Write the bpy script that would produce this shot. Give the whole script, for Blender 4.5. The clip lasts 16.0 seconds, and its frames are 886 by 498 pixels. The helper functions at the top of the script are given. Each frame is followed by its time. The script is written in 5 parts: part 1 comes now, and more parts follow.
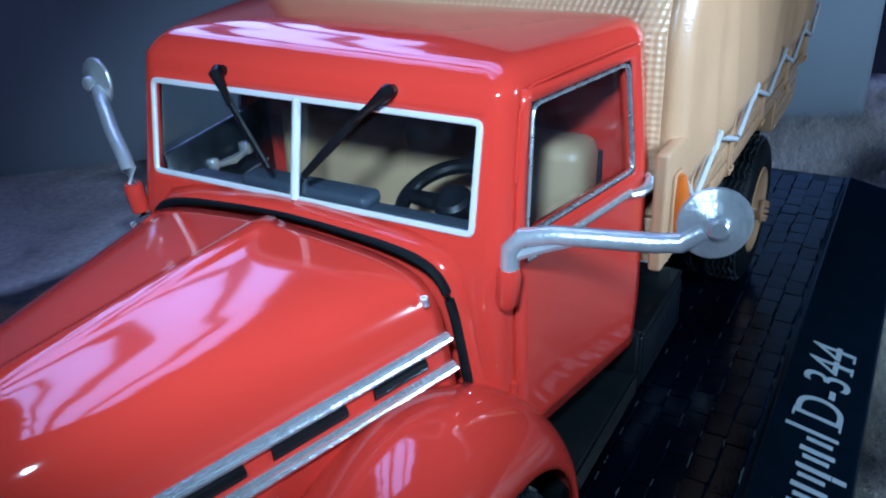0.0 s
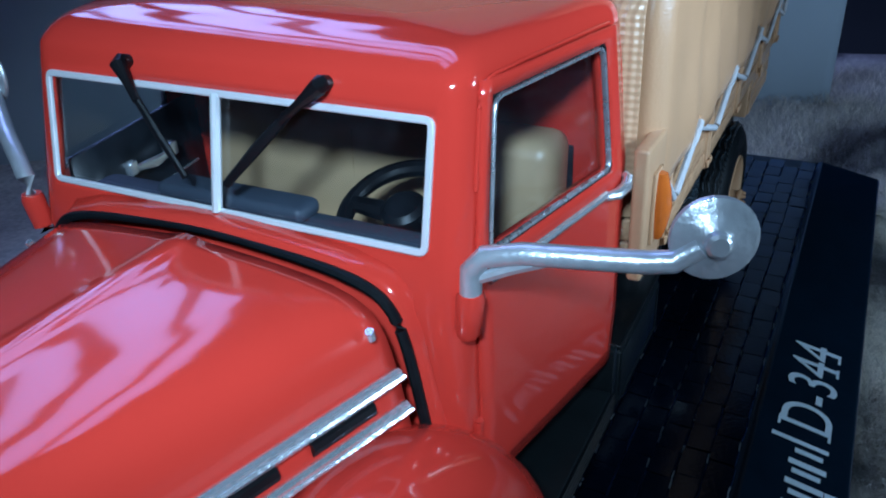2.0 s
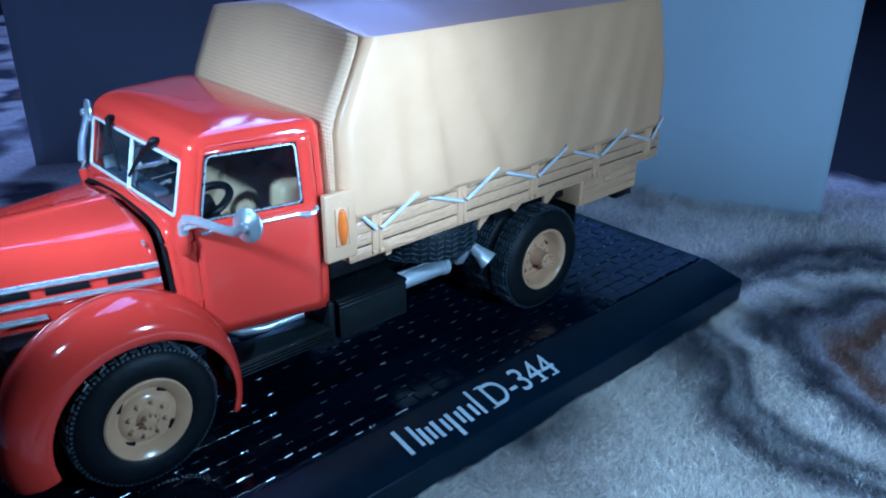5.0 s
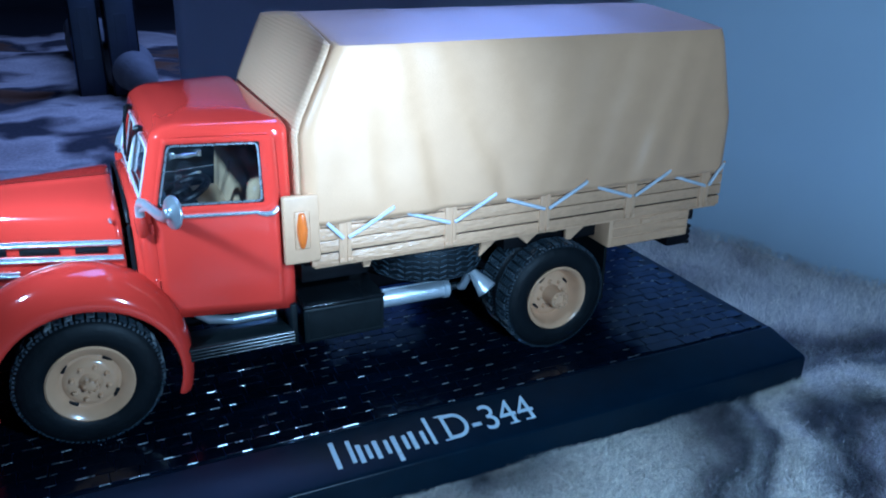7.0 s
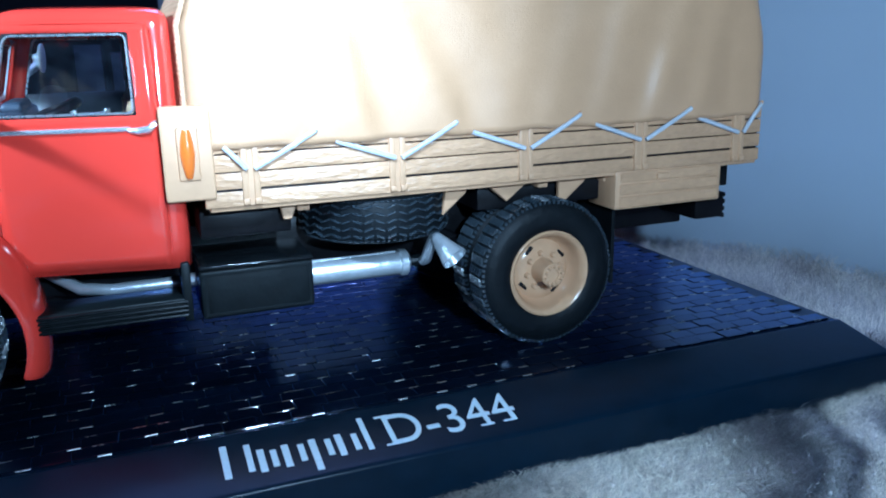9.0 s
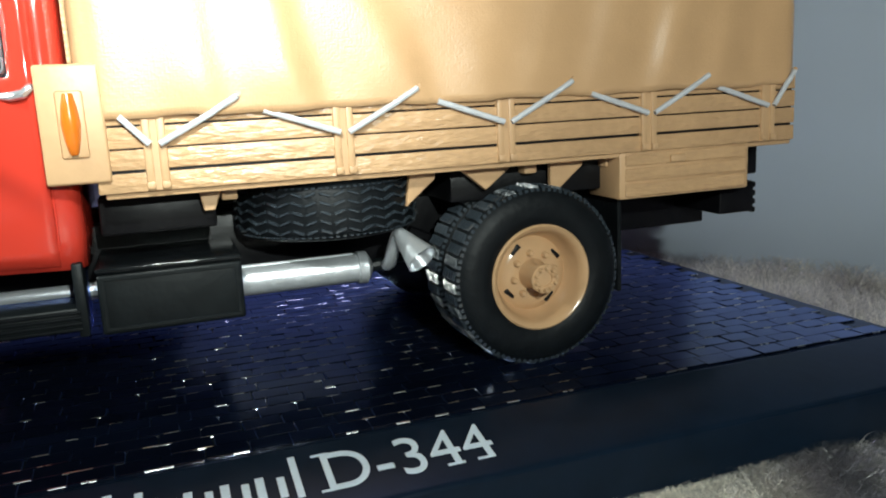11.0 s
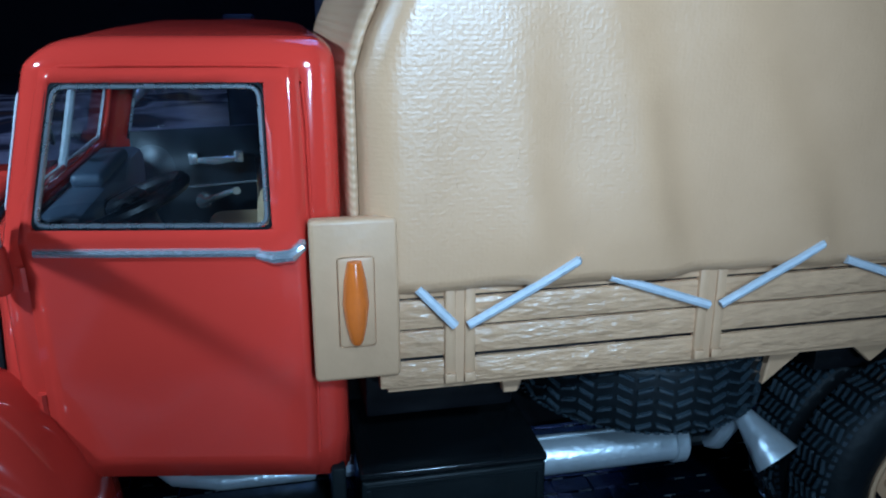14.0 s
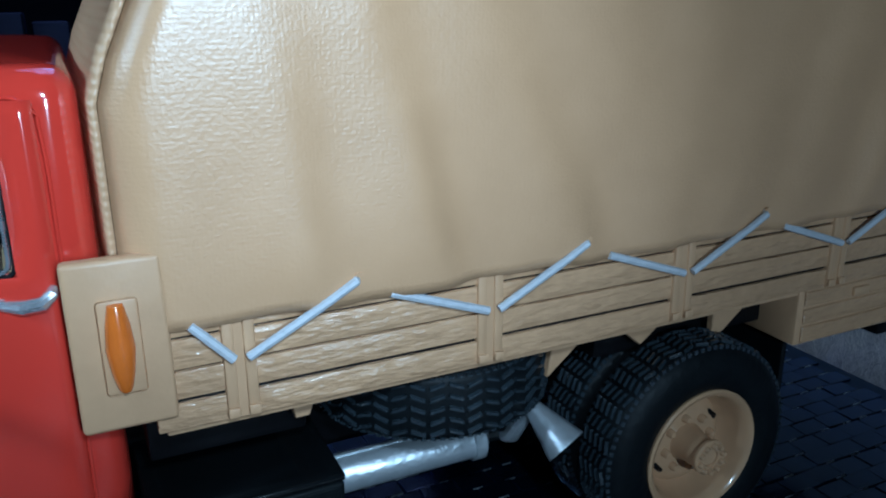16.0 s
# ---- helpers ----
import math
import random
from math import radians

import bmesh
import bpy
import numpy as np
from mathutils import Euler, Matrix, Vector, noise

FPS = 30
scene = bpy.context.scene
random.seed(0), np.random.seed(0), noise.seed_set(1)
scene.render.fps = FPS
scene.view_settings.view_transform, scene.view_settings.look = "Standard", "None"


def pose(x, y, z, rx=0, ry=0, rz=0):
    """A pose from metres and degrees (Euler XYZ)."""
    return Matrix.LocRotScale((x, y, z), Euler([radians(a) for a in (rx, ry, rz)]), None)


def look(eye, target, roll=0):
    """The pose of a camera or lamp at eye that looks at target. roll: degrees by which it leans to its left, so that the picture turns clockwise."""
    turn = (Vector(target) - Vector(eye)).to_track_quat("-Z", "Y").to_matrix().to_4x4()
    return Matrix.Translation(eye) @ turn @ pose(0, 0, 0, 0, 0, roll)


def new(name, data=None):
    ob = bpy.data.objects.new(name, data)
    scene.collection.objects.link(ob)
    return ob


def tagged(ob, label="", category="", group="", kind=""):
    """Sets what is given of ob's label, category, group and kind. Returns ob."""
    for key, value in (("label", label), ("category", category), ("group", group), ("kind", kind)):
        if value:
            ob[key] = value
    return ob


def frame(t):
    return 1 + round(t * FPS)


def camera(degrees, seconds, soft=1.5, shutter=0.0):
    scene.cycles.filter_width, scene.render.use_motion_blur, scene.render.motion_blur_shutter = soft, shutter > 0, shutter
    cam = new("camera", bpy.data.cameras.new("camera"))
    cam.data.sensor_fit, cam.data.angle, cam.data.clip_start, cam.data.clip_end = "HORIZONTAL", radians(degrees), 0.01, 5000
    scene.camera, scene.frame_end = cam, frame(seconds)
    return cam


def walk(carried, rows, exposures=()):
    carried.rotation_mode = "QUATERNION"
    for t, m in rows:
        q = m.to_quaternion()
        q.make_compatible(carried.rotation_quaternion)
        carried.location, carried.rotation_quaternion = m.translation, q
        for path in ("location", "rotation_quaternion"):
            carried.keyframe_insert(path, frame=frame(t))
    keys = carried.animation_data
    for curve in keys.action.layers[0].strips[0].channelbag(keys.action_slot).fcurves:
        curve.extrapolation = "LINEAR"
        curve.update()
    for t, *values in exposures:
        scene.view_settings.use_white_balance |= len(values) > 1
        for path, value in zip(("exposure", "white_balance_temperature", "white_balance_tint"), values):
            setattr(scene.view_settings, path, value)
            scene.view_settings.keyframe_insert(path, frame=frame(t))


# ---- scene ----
# The world is a die-cast model truck on its display stand, so sizes below are in millimetres (MM).
MM = 0.001
cam = camera(58.0, 16.0, soft=2.0)
PATH = [
    (0, (-0.03634, -0.04673, 0.06640), (0.03945, -0.00010, 0.02079), -3.17),
    (0.5, (-0.03086, -0.04109, 0.06575), (0.04544, 0.00296, 0.01843), -3.95),
    (1, (-0.02671, -0.03731, 0.06287), (0.05010, 0.00461, 0.01445), -3.51),
    (1.5, (-0.02448, -0.03569, 0.06166), (0.05298, 0.00459, 0.01291), -3.22),
    (2, (-0.02772, -0.04273, 0.06408), (0.04947, -0.00047, 0.01658), -3.12),
    (2.5, (-0.03689, -0.05593, 0.06831), (0.03877, -0.01088, 0.02092), -2.30),
    (3, (-0.04233, -0.06921, 0.07669), (0.03232, -0.02263, 0.02917), -1.80),
    (3.5, (-0.04849, -0.08712, 0.08328), (0.02499, -0.03600, 0.03869), -0.16),
    (4, (-0.04508, -0.10712, 0.08511), (0.02521, -0.04858, 0.04470), -0.63),
    (4.2, (-0.04311, -0.11386, 0.08474), (0.02565, -0.05342, 0.04449), -0.43),
    (6.3, (-0.01102, -0.15060, 0.08765), (0.03510, -0.07115, 0.04816), -0.16),
    (6.5, (-0.00605, -0.15378, 0.08711), (0.03804, -0.07259, 0.04884), -0.07),
    (7, (0.00267, -0.15220, 0.08258), (0.04241, -0.06869, 0.04455), 1.23),
    (7.5, (0.00903, -0.14874, 0.07859), (0.04603, -0.06385, 0.04084), 1.90),
    (8, (0.01600, -0.14378, 0.06782), (0.05271, -0.05709, 0.03411), 1.37),
    (8.5, (0.02122, -0.14037, 0.05638), (0.05761, -0.05146, 0.02862), 0.41),
    (9, (0.02744, -0.13446, 0.04721), (0.06319, -0.04452, 0.02204), -1.16),
    (9.5, (0.03300, -0.12584, 0.04189), (0.06846, -0.03577, 0.01678), -1.89),
    (9.7, (0.03625, -0.12307, 0.03664), (0.07133, -0.03196, 0.01499), -2.26),
    (11.8, (0.04244, -0.11353, 0.03561), (0.07407, -0.02060, 0.01654), -2.15),
    (12, (0.03809, -0.10988, 0.04251), (0.06857, -0.01730, 0.02018), -0.99),
    (12.5, (0.03733, -0.09434, 0.05080), (0.05800, -0.00184, 0.02033), 0.42),
    (13, (0.03227, -0.08690, 0.05220), (0.04757, 0.00712, 0.02436), -0.25),
    (13.5, (0.02891, -0.08349, 0.05572), (0.04298, 0.01041, 0.02710), -0.44),
    (14, (0.03004, -0.08211, 0.05417), (0.04964, 0.01060, 0.02500), -0.06),
    (14.5, (0.03160, -0.08057, 0.05332), (0.05937, 0.00959, 0.02295), 0.43),
    (15, (0.03291, -0.08016, 0.05283), (0.06546, 0.00847, 0.02267), 0.45),
    (15.5, (0.03482, -0.07781, 0.05250), (0.07264, 0.00850, 0.02187), -0.14),
    (16, (0.03361, -0.08190, 0.05609), (0.07389, 0.00352, 0.02579), -0.48),
]
walk(cam, [(t, look(eye, target, roll)) for t, eye, target, roll in PATH], [
    (0.0, -0.4, 4700, 6), (1.5, -0.5, 4700, 6), (2.5, -1.05, 4800, 4), (3.0, -1.15, 4800, 4), (3.5, -0.6, 4500, 4), (4.0, -0.1, 4250, 2), (6.5, 0.1, 4100, 2), (7.5, 0.25, 4250, 4), (9.0, 0.7, 4500, 5),
    (9.7, 0.7, 4700, 5), (11.8, 0.5, 8000, 8), (12.1, 0.4, 6600, 6), (12.5, 0.0, 4600, 3), (13.0, -0.65, 4550, 1), (14.0, -0.9, 4400, 1), (15.0, -1.0, 4200, 0), (15.6, -1.0, 4300, 0), (16.0, -0.95, 4700, 1)])


# ---- light ----
world = bpy.data.worlds.new("world")
scene.world = world
world.use_nodes = True
world.node_tree.nodes["Background"].inputs[0].default_value = (0.25, 0.38, 0.75, 1)
world.node_tree.nodes["Background"].inputs[1].default_value = 0.0006


def lamp(name, kind, energy, colour, m, **more):
    data = bpy.data.lights.new(name, kind)
    data.energy, data.color = energy, colour
    for key, value in more.items():
        if key == "size":
            data.size = value
        if key == "size_y":
            data.shape, data.size_y = "RECTANGLE", value
        if key == "radius":
            data.shadow_soft_size = value
        if key == "cone":
            data.spot_size, data.spot_blend = radians(value), 1.0
    ob = new(name, data)
    ob.matrix_world = m
    return ob


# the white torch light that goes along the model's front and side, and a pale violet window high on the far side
lamp("torch_lamp", "SPOT", 0.62, (0.84, 0.97, 1.0), look((-0.047, -0.046, 0.088), (0.014, -0.006, 0.043)), radius=0.004, cone=54)
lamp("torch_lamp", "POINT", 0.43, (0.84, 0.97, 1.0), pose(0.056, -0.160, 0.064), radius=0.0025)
lamp("torch_lamp", "SPOT", 0.26, (0.86, 0.97, 1.0), look((0.039, -0.084, 0.068), (0.050, -0.029, 0.049)), radius=0.0025, cone=66)
lamp("window_light", "AREA", 3.0, (0.50, 0.53, 1.0), look((0.15, 0.19, 0.50), (-0.01, -0.005, 0.04)) @ Matrix.Translation((0, -0.12, 0)), size=0.24, size_y=0.60)


# ---- materials ----
def mat(name, colour, rough=0.5, metal=0.0, coat=0.0, vary=0.15, scale=400.0, bump=0.0, bump_scale=900.0, fine=None, spec=0.5):
    m = bpy.data.materials.new(name)
    m.use_nodes = True
    n, l = m.node_tree.nodes, m.node_tree.links
    b = n["Principled BSDF"]
    b.inputs["Roughness"].default_value = rough
    b.inputs["Metallic"].default_value = metal
    b.inputs["Coat Weight"].default_value = coat
    b.inputs["Coat Roughness"].default_value = 0.04
    b.inputs["Specular IOR Level"].default_value = spec
    tc = n.new("ShaderNodeTexCoord")
    nz = n.new("ShaderNodeTexNoise")
    nz.inputs["Scale"].default_value = scale
    nz.inputs["Detail"].default_value = 6
    l.new(tc.outputs["Object"], nz.inputs["Vector"])
    nb = n.new("ShaderNodeTexNoise")
    nb.inputs["Scale"].default_value = scale * 0.13
    nb.inputs["Detail"].default_value = 3
    l.new(tc.outputs["Object"], nb.inputs["Vector"])
    add = n.new("ShaderNodeMath")
    add.operation = "ADD"
    l.new(nz.outputs["Fac"], add.inputs[0])
    l.new(nb.outputs["Fac"], add.inputs[1])
    ramp = n.new("ShaderNodeMapRange")
    ramp.inputs["From Min"].default_value, ramp.inputs["From Max"].default_value = 0.6, 1.4
    ramp.inputs["To Min"].default_value, ramp.inputs["To Max"].default_value = 1 - vary, 1 + vary
    l.new(add.outputs[0], ramp.inputs["Value"])
    mul = n.new("ShaderNodeVectorMath")
    mul.operation = "SCALE"
    mul.inputs[0].default_value = colour[:3]
    l.new(ramp.outputs[0], mul.inputs["Scale"])
    l.new(mul.outputs[0], b.inputs["Base Color"])
    rr = n.new("ShaderNodeMapRange")
    rr.inputs["To Min"].default_value, rr.inputs["To Max"].default_value = max(0.02, rough * 0.8), min(1, rough * 1.25)
    l.new(nz.outputs["Fac"], rr.inputs["Value"])
    l.new(rr.outputs[0], b.inputs["Roughness"])
    if bump:
        bn = n.new("ShaderNodeTexNoise")
        bn.inputs["Scale"].default_value = bump_scale
        bn.inputs["Detail"].default_value = 4
        if fine:
            stretch = n.new("ShaderNodeVectorMath")
            stretch.operation = "MULTIPLY"
            stretch.inputs[1].default_value = fine
            l.new(tc.outputs["Object"], stretch.inputs[0])
            l.new(stretch.outputs[0], bn.inputs["Vector"])
        else:
            l.new(tc.outputs["Object"], bn.inputs["Vector"])
        bp = n.new("ShaderNodeBump")
        bp.inputs["Strength"].default_value = bump
        bp.inputs["Distance"].default_value = 0.0004
        l.new(bn.outputs["Fac"], bp.inputs["Height"])
        l.new(bp.outputs[0], b.inputs["Normal"])
    return m


RED = mat("red_enamel", (0.56, 0.042, 0.026), 0.10, 0, 0.5, 0.04, 120, 0.012, 400)
BEIGE = mat("beige_plastic", (0.54, 0.33, 0.178), 0.42, 0, 0.0, 0.08, 500, 0.10, 1500)
WOOD = mat("beige_moulded_planks", (0.54, 0.33, 0.178), 0.22, 0, 0.0, 0.12, 900, 0.95, 1500, fine=(0.30, 1, 1))
TARP = mat("beige_tarpaulin", (0.56, 0.335, 0.175), 0.35, 0, 0.0, 0.06, 260, 0.12, 3000, spec=0.8)
RUBBER = mat("black_rubber", (0.0045, 0.006, 0.0075), 0.50, 0, 0, 0.3, 700, 0.2, 1200, spec=0.2)
# rubber in a lighter, glossier copy: the tread's glints are put into its colour
TREAD = mat("glint_lightened_tread", (0.026, 0.034, 0.042), 0.20, 0, 0, 0.3, 700, 0.15, 1800, spec=1.0)
BLACK = mat("black_plastic", (0.004, 0.004, 0.005), 0.38, 0, 0, 0.3, 500, 0.1, 900, spec=0.25)
LACQUER = mat("black_lacquer", (0.005, 0.006, 0.007), 0.16, 0, 0, 0.3, 400, 0.05, 900, spec=0.4)
SATIN = mat("satin_black_paint", (0.006, 0.008, 0.009), 0.42, 0, 0, 0.3, 400, 0.15, 900, spec=0.18)
RIM = mat("beige_enamelled_rim", (0.54, 0.33, 0.178), 0.20, 0, 0.3, 0.08, 500, 0.04, 1200)
SILVER = mat("silver_paint", (0.60, 0.63, 0.66), 0.30, 0.6, 0, 0.12, 900, 0.2, 1500)
CHROME = mat("chrome_trim", (0.72, 0.74, 0.78), 0.20, 0.75, 0, 0.1, 900, 0.15, 2200)
WHITE = mat("white_silver_frame", (0.74, 0.76, 0.78), 0.35, 0.3, 0, 0.05, 600)
ROPE = mat("pale_blue_grey_rope", (0.52, 0.53, 0.56), 0.55, 0, 0, 0.12, 1500, 0.3, 3000)
SEAT = mat("tan_seat_plastic", (0.50, 0.36, 0.20), 0.38, 0, 0, 0.1, 300, 0.1, 700)
STEEL = mat("thin_chromed_frame", (0.72, 0.75, 0.79), 0.27, 0.9, 0, 0.1, 900)
GREY = mat("grey_dashboard", (0.04, 0.05, 0.072), 0.5, 0, 0, 0.15, 500)
STAND = mat("black_stand_plastic", (0.004, 0.010, 0.020), 0.30, 0, 0, 0.3, 260, 0.04, 700, spec=0.15)
COBBLE = mat("black_moulded_cobbles", (0.0015, 0.003, 0.008), 0.12, 0, 0, 0.3, 700, 0.05, 1800, spec=0.3)
# bright metal that paints white glints on the black cobbles' front edges
GLINT = mat("glint_edge_metal", (0.70, 0.73, 0.76), 0.28, 1.0, 0, 0.3, 900)


def blue_gloss(m, rough, share):
    """A tinted gloss over near-black plastic."""
    n, l = m.node_tree.nodes, m.node_tree.links
    gloss, mix, facing, power, scale = (n.new(k) for k in ("ShaderNodeBsdfGlossy", "ShaderNodeMixShader", "ShaderNodeLayerWeight", "ShaderNodeMath", "ShaderNodeMath"))
    gloss.inputs["Color"].default_value = (0.30, 0.45, 1.0, 1)
    gloss.inputs["Roughness"].default_value = rough
    power.operation, scale.operation = "POWER", "MULTIPLY"
    power.inputs[1].default_value, scale.inputs[1].default_value = 6.0, share
    for k in n["Principled BSDF"].inputs["Normal"].links:
        l.new(k.from_socket, gloss.inputs["Normal"])
    facing.inputs["Blend"].default_value = 0.5
    l.new(facing.outputs["Facing"], power.inputs[0])
    l.new(power.outputs[0], scale.inputs[0])
    l.new(scale.outputs[0], mix.inputs[0])
    l.new(n["Principled BSDF"].outputs[0], mix.inputs[1])
    l.new(gloss.outputs[0], mix.inputs[2])
    l.new(mix.outputs[0], n["Material Output"].inputs[0])


blue_gloss(COBBLE, 0.28, 2.6)
blue_gloss(SATIN, 0.2, 0.8)
blue_gloss(STAND, 0.16, 0.8)
LETTER = mat("pale_print", (0.58, 0.68, 0.75), 0.5, 0, 0, 0.1, 2500)
BOARD = mat("pale_grey_card", (0.60, 0.68, 0.78), 0.75, 0, 0, 0.06, 30, 0.05, 300)
# the room's lack of light, put into a near-black colour
DARKWALL = mat("painted_dimness_dark", (0.025, 0.028, 0.03), 0.9, 0, 0, 0.15, 8)
AMBER = mat("amber_lens", (0.62, 0.15, 0.015), 0.22, 0, 0.4, 0.12, 900)


def weave(m, pitch, strength):
    """Adds a woven relief of the given pitch, in metres, to a material."""
    n, l = m.node_tree.nodes, m.node_tree.links
    tc, sep = n.new("ShaderNodeTexCoord"), n.new("ShaderNodeSeparateXYZ")
    l.new(tc.outputs["Object"], sep.inputs[0])
    plus = n.new("ShaderNodeMath")
    l.new(sep.outputs[0], plus.inputs[0])
    l.new(sep.outputs[1], plus.inputs[1])
    waves = []
    for source in (plus.outputs[0], sep.outputs[2]):
        k, s = n.new("ShaderNodeMath"), n.new("ShaderNodeMath")
        k.operation, s.operation = "MULTIPLY", "SINE"
        k.inputs[1].default_value = math.tau / pitch
        l.new(source, k.inputs[0])
        l.new(k.outputs[0], s.inputs[0])
        waves.append(s.outputs[0])
    mix = n.new("ShaderNodeMath")
    mix.operation = "ADD"
    l.new(waves[0], mix.inputs[0])
    l.new(waves[1], mix.inputs[1])
    bump = n.new("ShaderNodeBump")
    bump.inputs["Strength"].default_value, bump.inputs["Distance"].default_value = strength, pitch * 0.2
    l.new(mix.outputs[0], bump.inputs["Height"])
    old = n["Principled BSDF"].inputs["Normal"].links
    if old:
        l.new(old[0].from_socket, bump.inputs["Normal"])
    l.new(bump.outputs[0], n["Principled BSDF"].inputs["Normal"])


CANVAS = mat("beige_canvas", (0.54, 0.34, 0.19), 0.36, 0, 0.0, 0.07, 260, 0.10, 2600)
weave(CANVAS, 0.00065, 0.28)
weave(TARP, 0.00032, 0.03)


def fleece(hairs=False):
    """Cream ground with dark grey veins and brown rosettes, as on a printed animal-pattern fleece."""
    m = mat("fleece_blanket", (0.34, 0.34, 0.36), 0.95, 0, 0, 0.2, 300, 0.9, 600, spec=0.2)
    n, l = m.node_tree.nodes, m.node_tree.links
    tc = n.new("ShaderNodeTexCoord")
    warp = n.new("ShaderNodeTexNoise")
    warp.inputs["Scale"].default_value, warp.inputs["Detail"].default_value = 14, 3
    l.new(tc.outputs["Object"], warp.inputs["Vector"])
    push = n.new("ShaderNodeVectorMath")
    push.operation = "MULTIPLY_ADD"
    push.inputs[1].default_value = (0.05, 0.05, 0.0)
    l.new(warp.outputs["Color"], push.inputs[0])
    l.new(tc.outputs["Object"], push.inputs[2])
    bands = n.new("ShaderNodeTexNoise")
    bands.inputs["Scale"].default_value, bands.inputs["Detail"].default_value = 15, 3.0
    bands.inputs["Roughness"].default_value = 0.5
    l.new(push.outputs[0], bands.inputs["Vector"])

    def colours(stops):
        ramp = n.new("ShaderNodeValToRGB")
        e = ramp.color_ramp.elements
        e[0].position, e[0].color = stops[0][0], (*stops[0][1], 1)
        e[1].position, e[1].color = stops[-1][0], (*stops[-1][1], 1)
        for pos, col in stops[1:-1]:
            e.new(pos).color = (*col, 1)
        return ramp

    cream, grey, dark, brown = (0.60, 0.56, 0.48), (0.33, 0.31, 0.31), (0.055, 0.055, 0.060), (0.14, 0.075, 0.038)
    plain = colours(((0.33, brown), (0.38, (0.14, 0.10, 0.07)), (0.40, dark), (0.43, dark), (0.46, (0.26, 0.24, 0.22)), (0.50, cream), (0.60, (0.42, 0.38, 0.33)), (0.655, dark), (0.70, (0.12, 0.08, 0.055)), (0.74, grey)))
    l.new(bands.outputs["Fac"], plain.inputs[0])
    # one large rosette of dark and cream rings with a brown heart
    ripple = n.new("ShaderNodeTexNoise")
    ripple.inputs["Scale"].default_value, ripple.inputs["Detail"].default_value = 38, 6
    l.new(tc.outputs["Object"], ripple.inputs["Vector"])
    off = n.new("ShaderNodeVectorMath")
    off.operation = "MULTIPLY_ADD"
    off.inputs[1].default_value, off.inputs[2].default_value = (0.036, 0.036, 0.0), (-0.167, 0.074, 0.011)
    l.new(ripple.outputs["Color"], off.inputs[0])
    place = n.new("ShaderNodeVectorMath")
    place.operation = "ADD"
    l.new(tc.outputs["Object"], place.inputs[0])
    l.new(off.outputs[0], place.inputs[1])
    far = n.new("ShaderNodeVectorMath")
    far.operation = "LENGTH"
    l.new(place.outputs[0], far.inputs[0])
    reach = n.new("ShaderNodeMath")
    reach.operation = "MULTIPLY"
    reach.inputs[1].default_value = 10.0
    l.new(far.outputs["Value"], reach.inputs[0])
    rings = colours(((0.06, grey), (0.13, (0.24, 0.20, 0.19)), (0.17, brown), (0.20, (0.17, 0.10, 0.06)), (0.23, grey), (0.275, (0.10, 0.09, 0.09)), (0.295, dark), (0.315, dark), (0.35, (0.34, 0.32, 0.29)), (0.38, cream), (0.435, cream), (0.465, (0.10, 0.10, 0.105)), (0.50, (0.26, 0.25, 0.23)), (0.53, dark), (0.57, (0.14, 0.13, 0.13)), (0.62, (0.48, 0.45, 0.39)), (0.66, cream), (0.78, cream)))
    l.new(reach.outputs[0], rings.inputs[0])
    blend = n.new("ShaderNodeMapRange")
    blend.interpolation_type = "SMOOTHSTEP"
    blend.inputs["From Min"].default_value, blend.inputs["From Max"].default_value = 0.80, 0.98
    l.new(reach.outputs[0], blend.inputs["Value"])
    ramp = n.new("ShaderNodeMix")
    ramp.data_type = "RGBA"
    l.new(blend.outputs[0], ramp.inputs[0])
    l.new(rings.outputs[0], ramp.inputs[6])
    l.new(plain.outputs[0], ramp.inputs[7])
    fine = n.new("ShaderNodeTexNoise")
    fine.inputs["Scale"].default_value, fine.inputs["Detail"].default_value = 700, 5
    l.new(tc.outputs["Object"], fine.inputs["Vector"])
    mr = n.new("ShaderNodeMapRange")
    mr.inputs["To Min"].default_value, mr.inputs["To Max"].default_value = 0.55, 1.45
    l.new(fine.outputs["Fac"], mr.inputs["Value"])
    mul = n.new("ShaderNodeVectorMath")
    mul.operation = "SCALE"
    l.new(ramp.outputs[2], mul.inputs[0])
    l.new(mr.outputs[0], mul.inputs["Scale"])
    l.new(mul.outputs[0], n["Principled BSDF"].inputs["Base Color"])
    if hairs:
        geo = n.new("ShaderNodeNewGeometry")
        mr.inputs["To Min"].default_value, mr.inputs["To Max"].default_value = 0.45, 2.1
        l.new(geo.outputs["Random Per Island"], mr.inputs["Value"])
        n["Principled BSDF"].inputs["Roughness"].default_value = 0.34
        for k in list(n["Principled BSDF"].inputs["Roughness"].links):
            l.remove(k)
        n["Principled BSDF"].inputs["Specular IOR Level"].default_value = 1.0
    return m


BLANKET, PILE = fleece(), fleece(True)


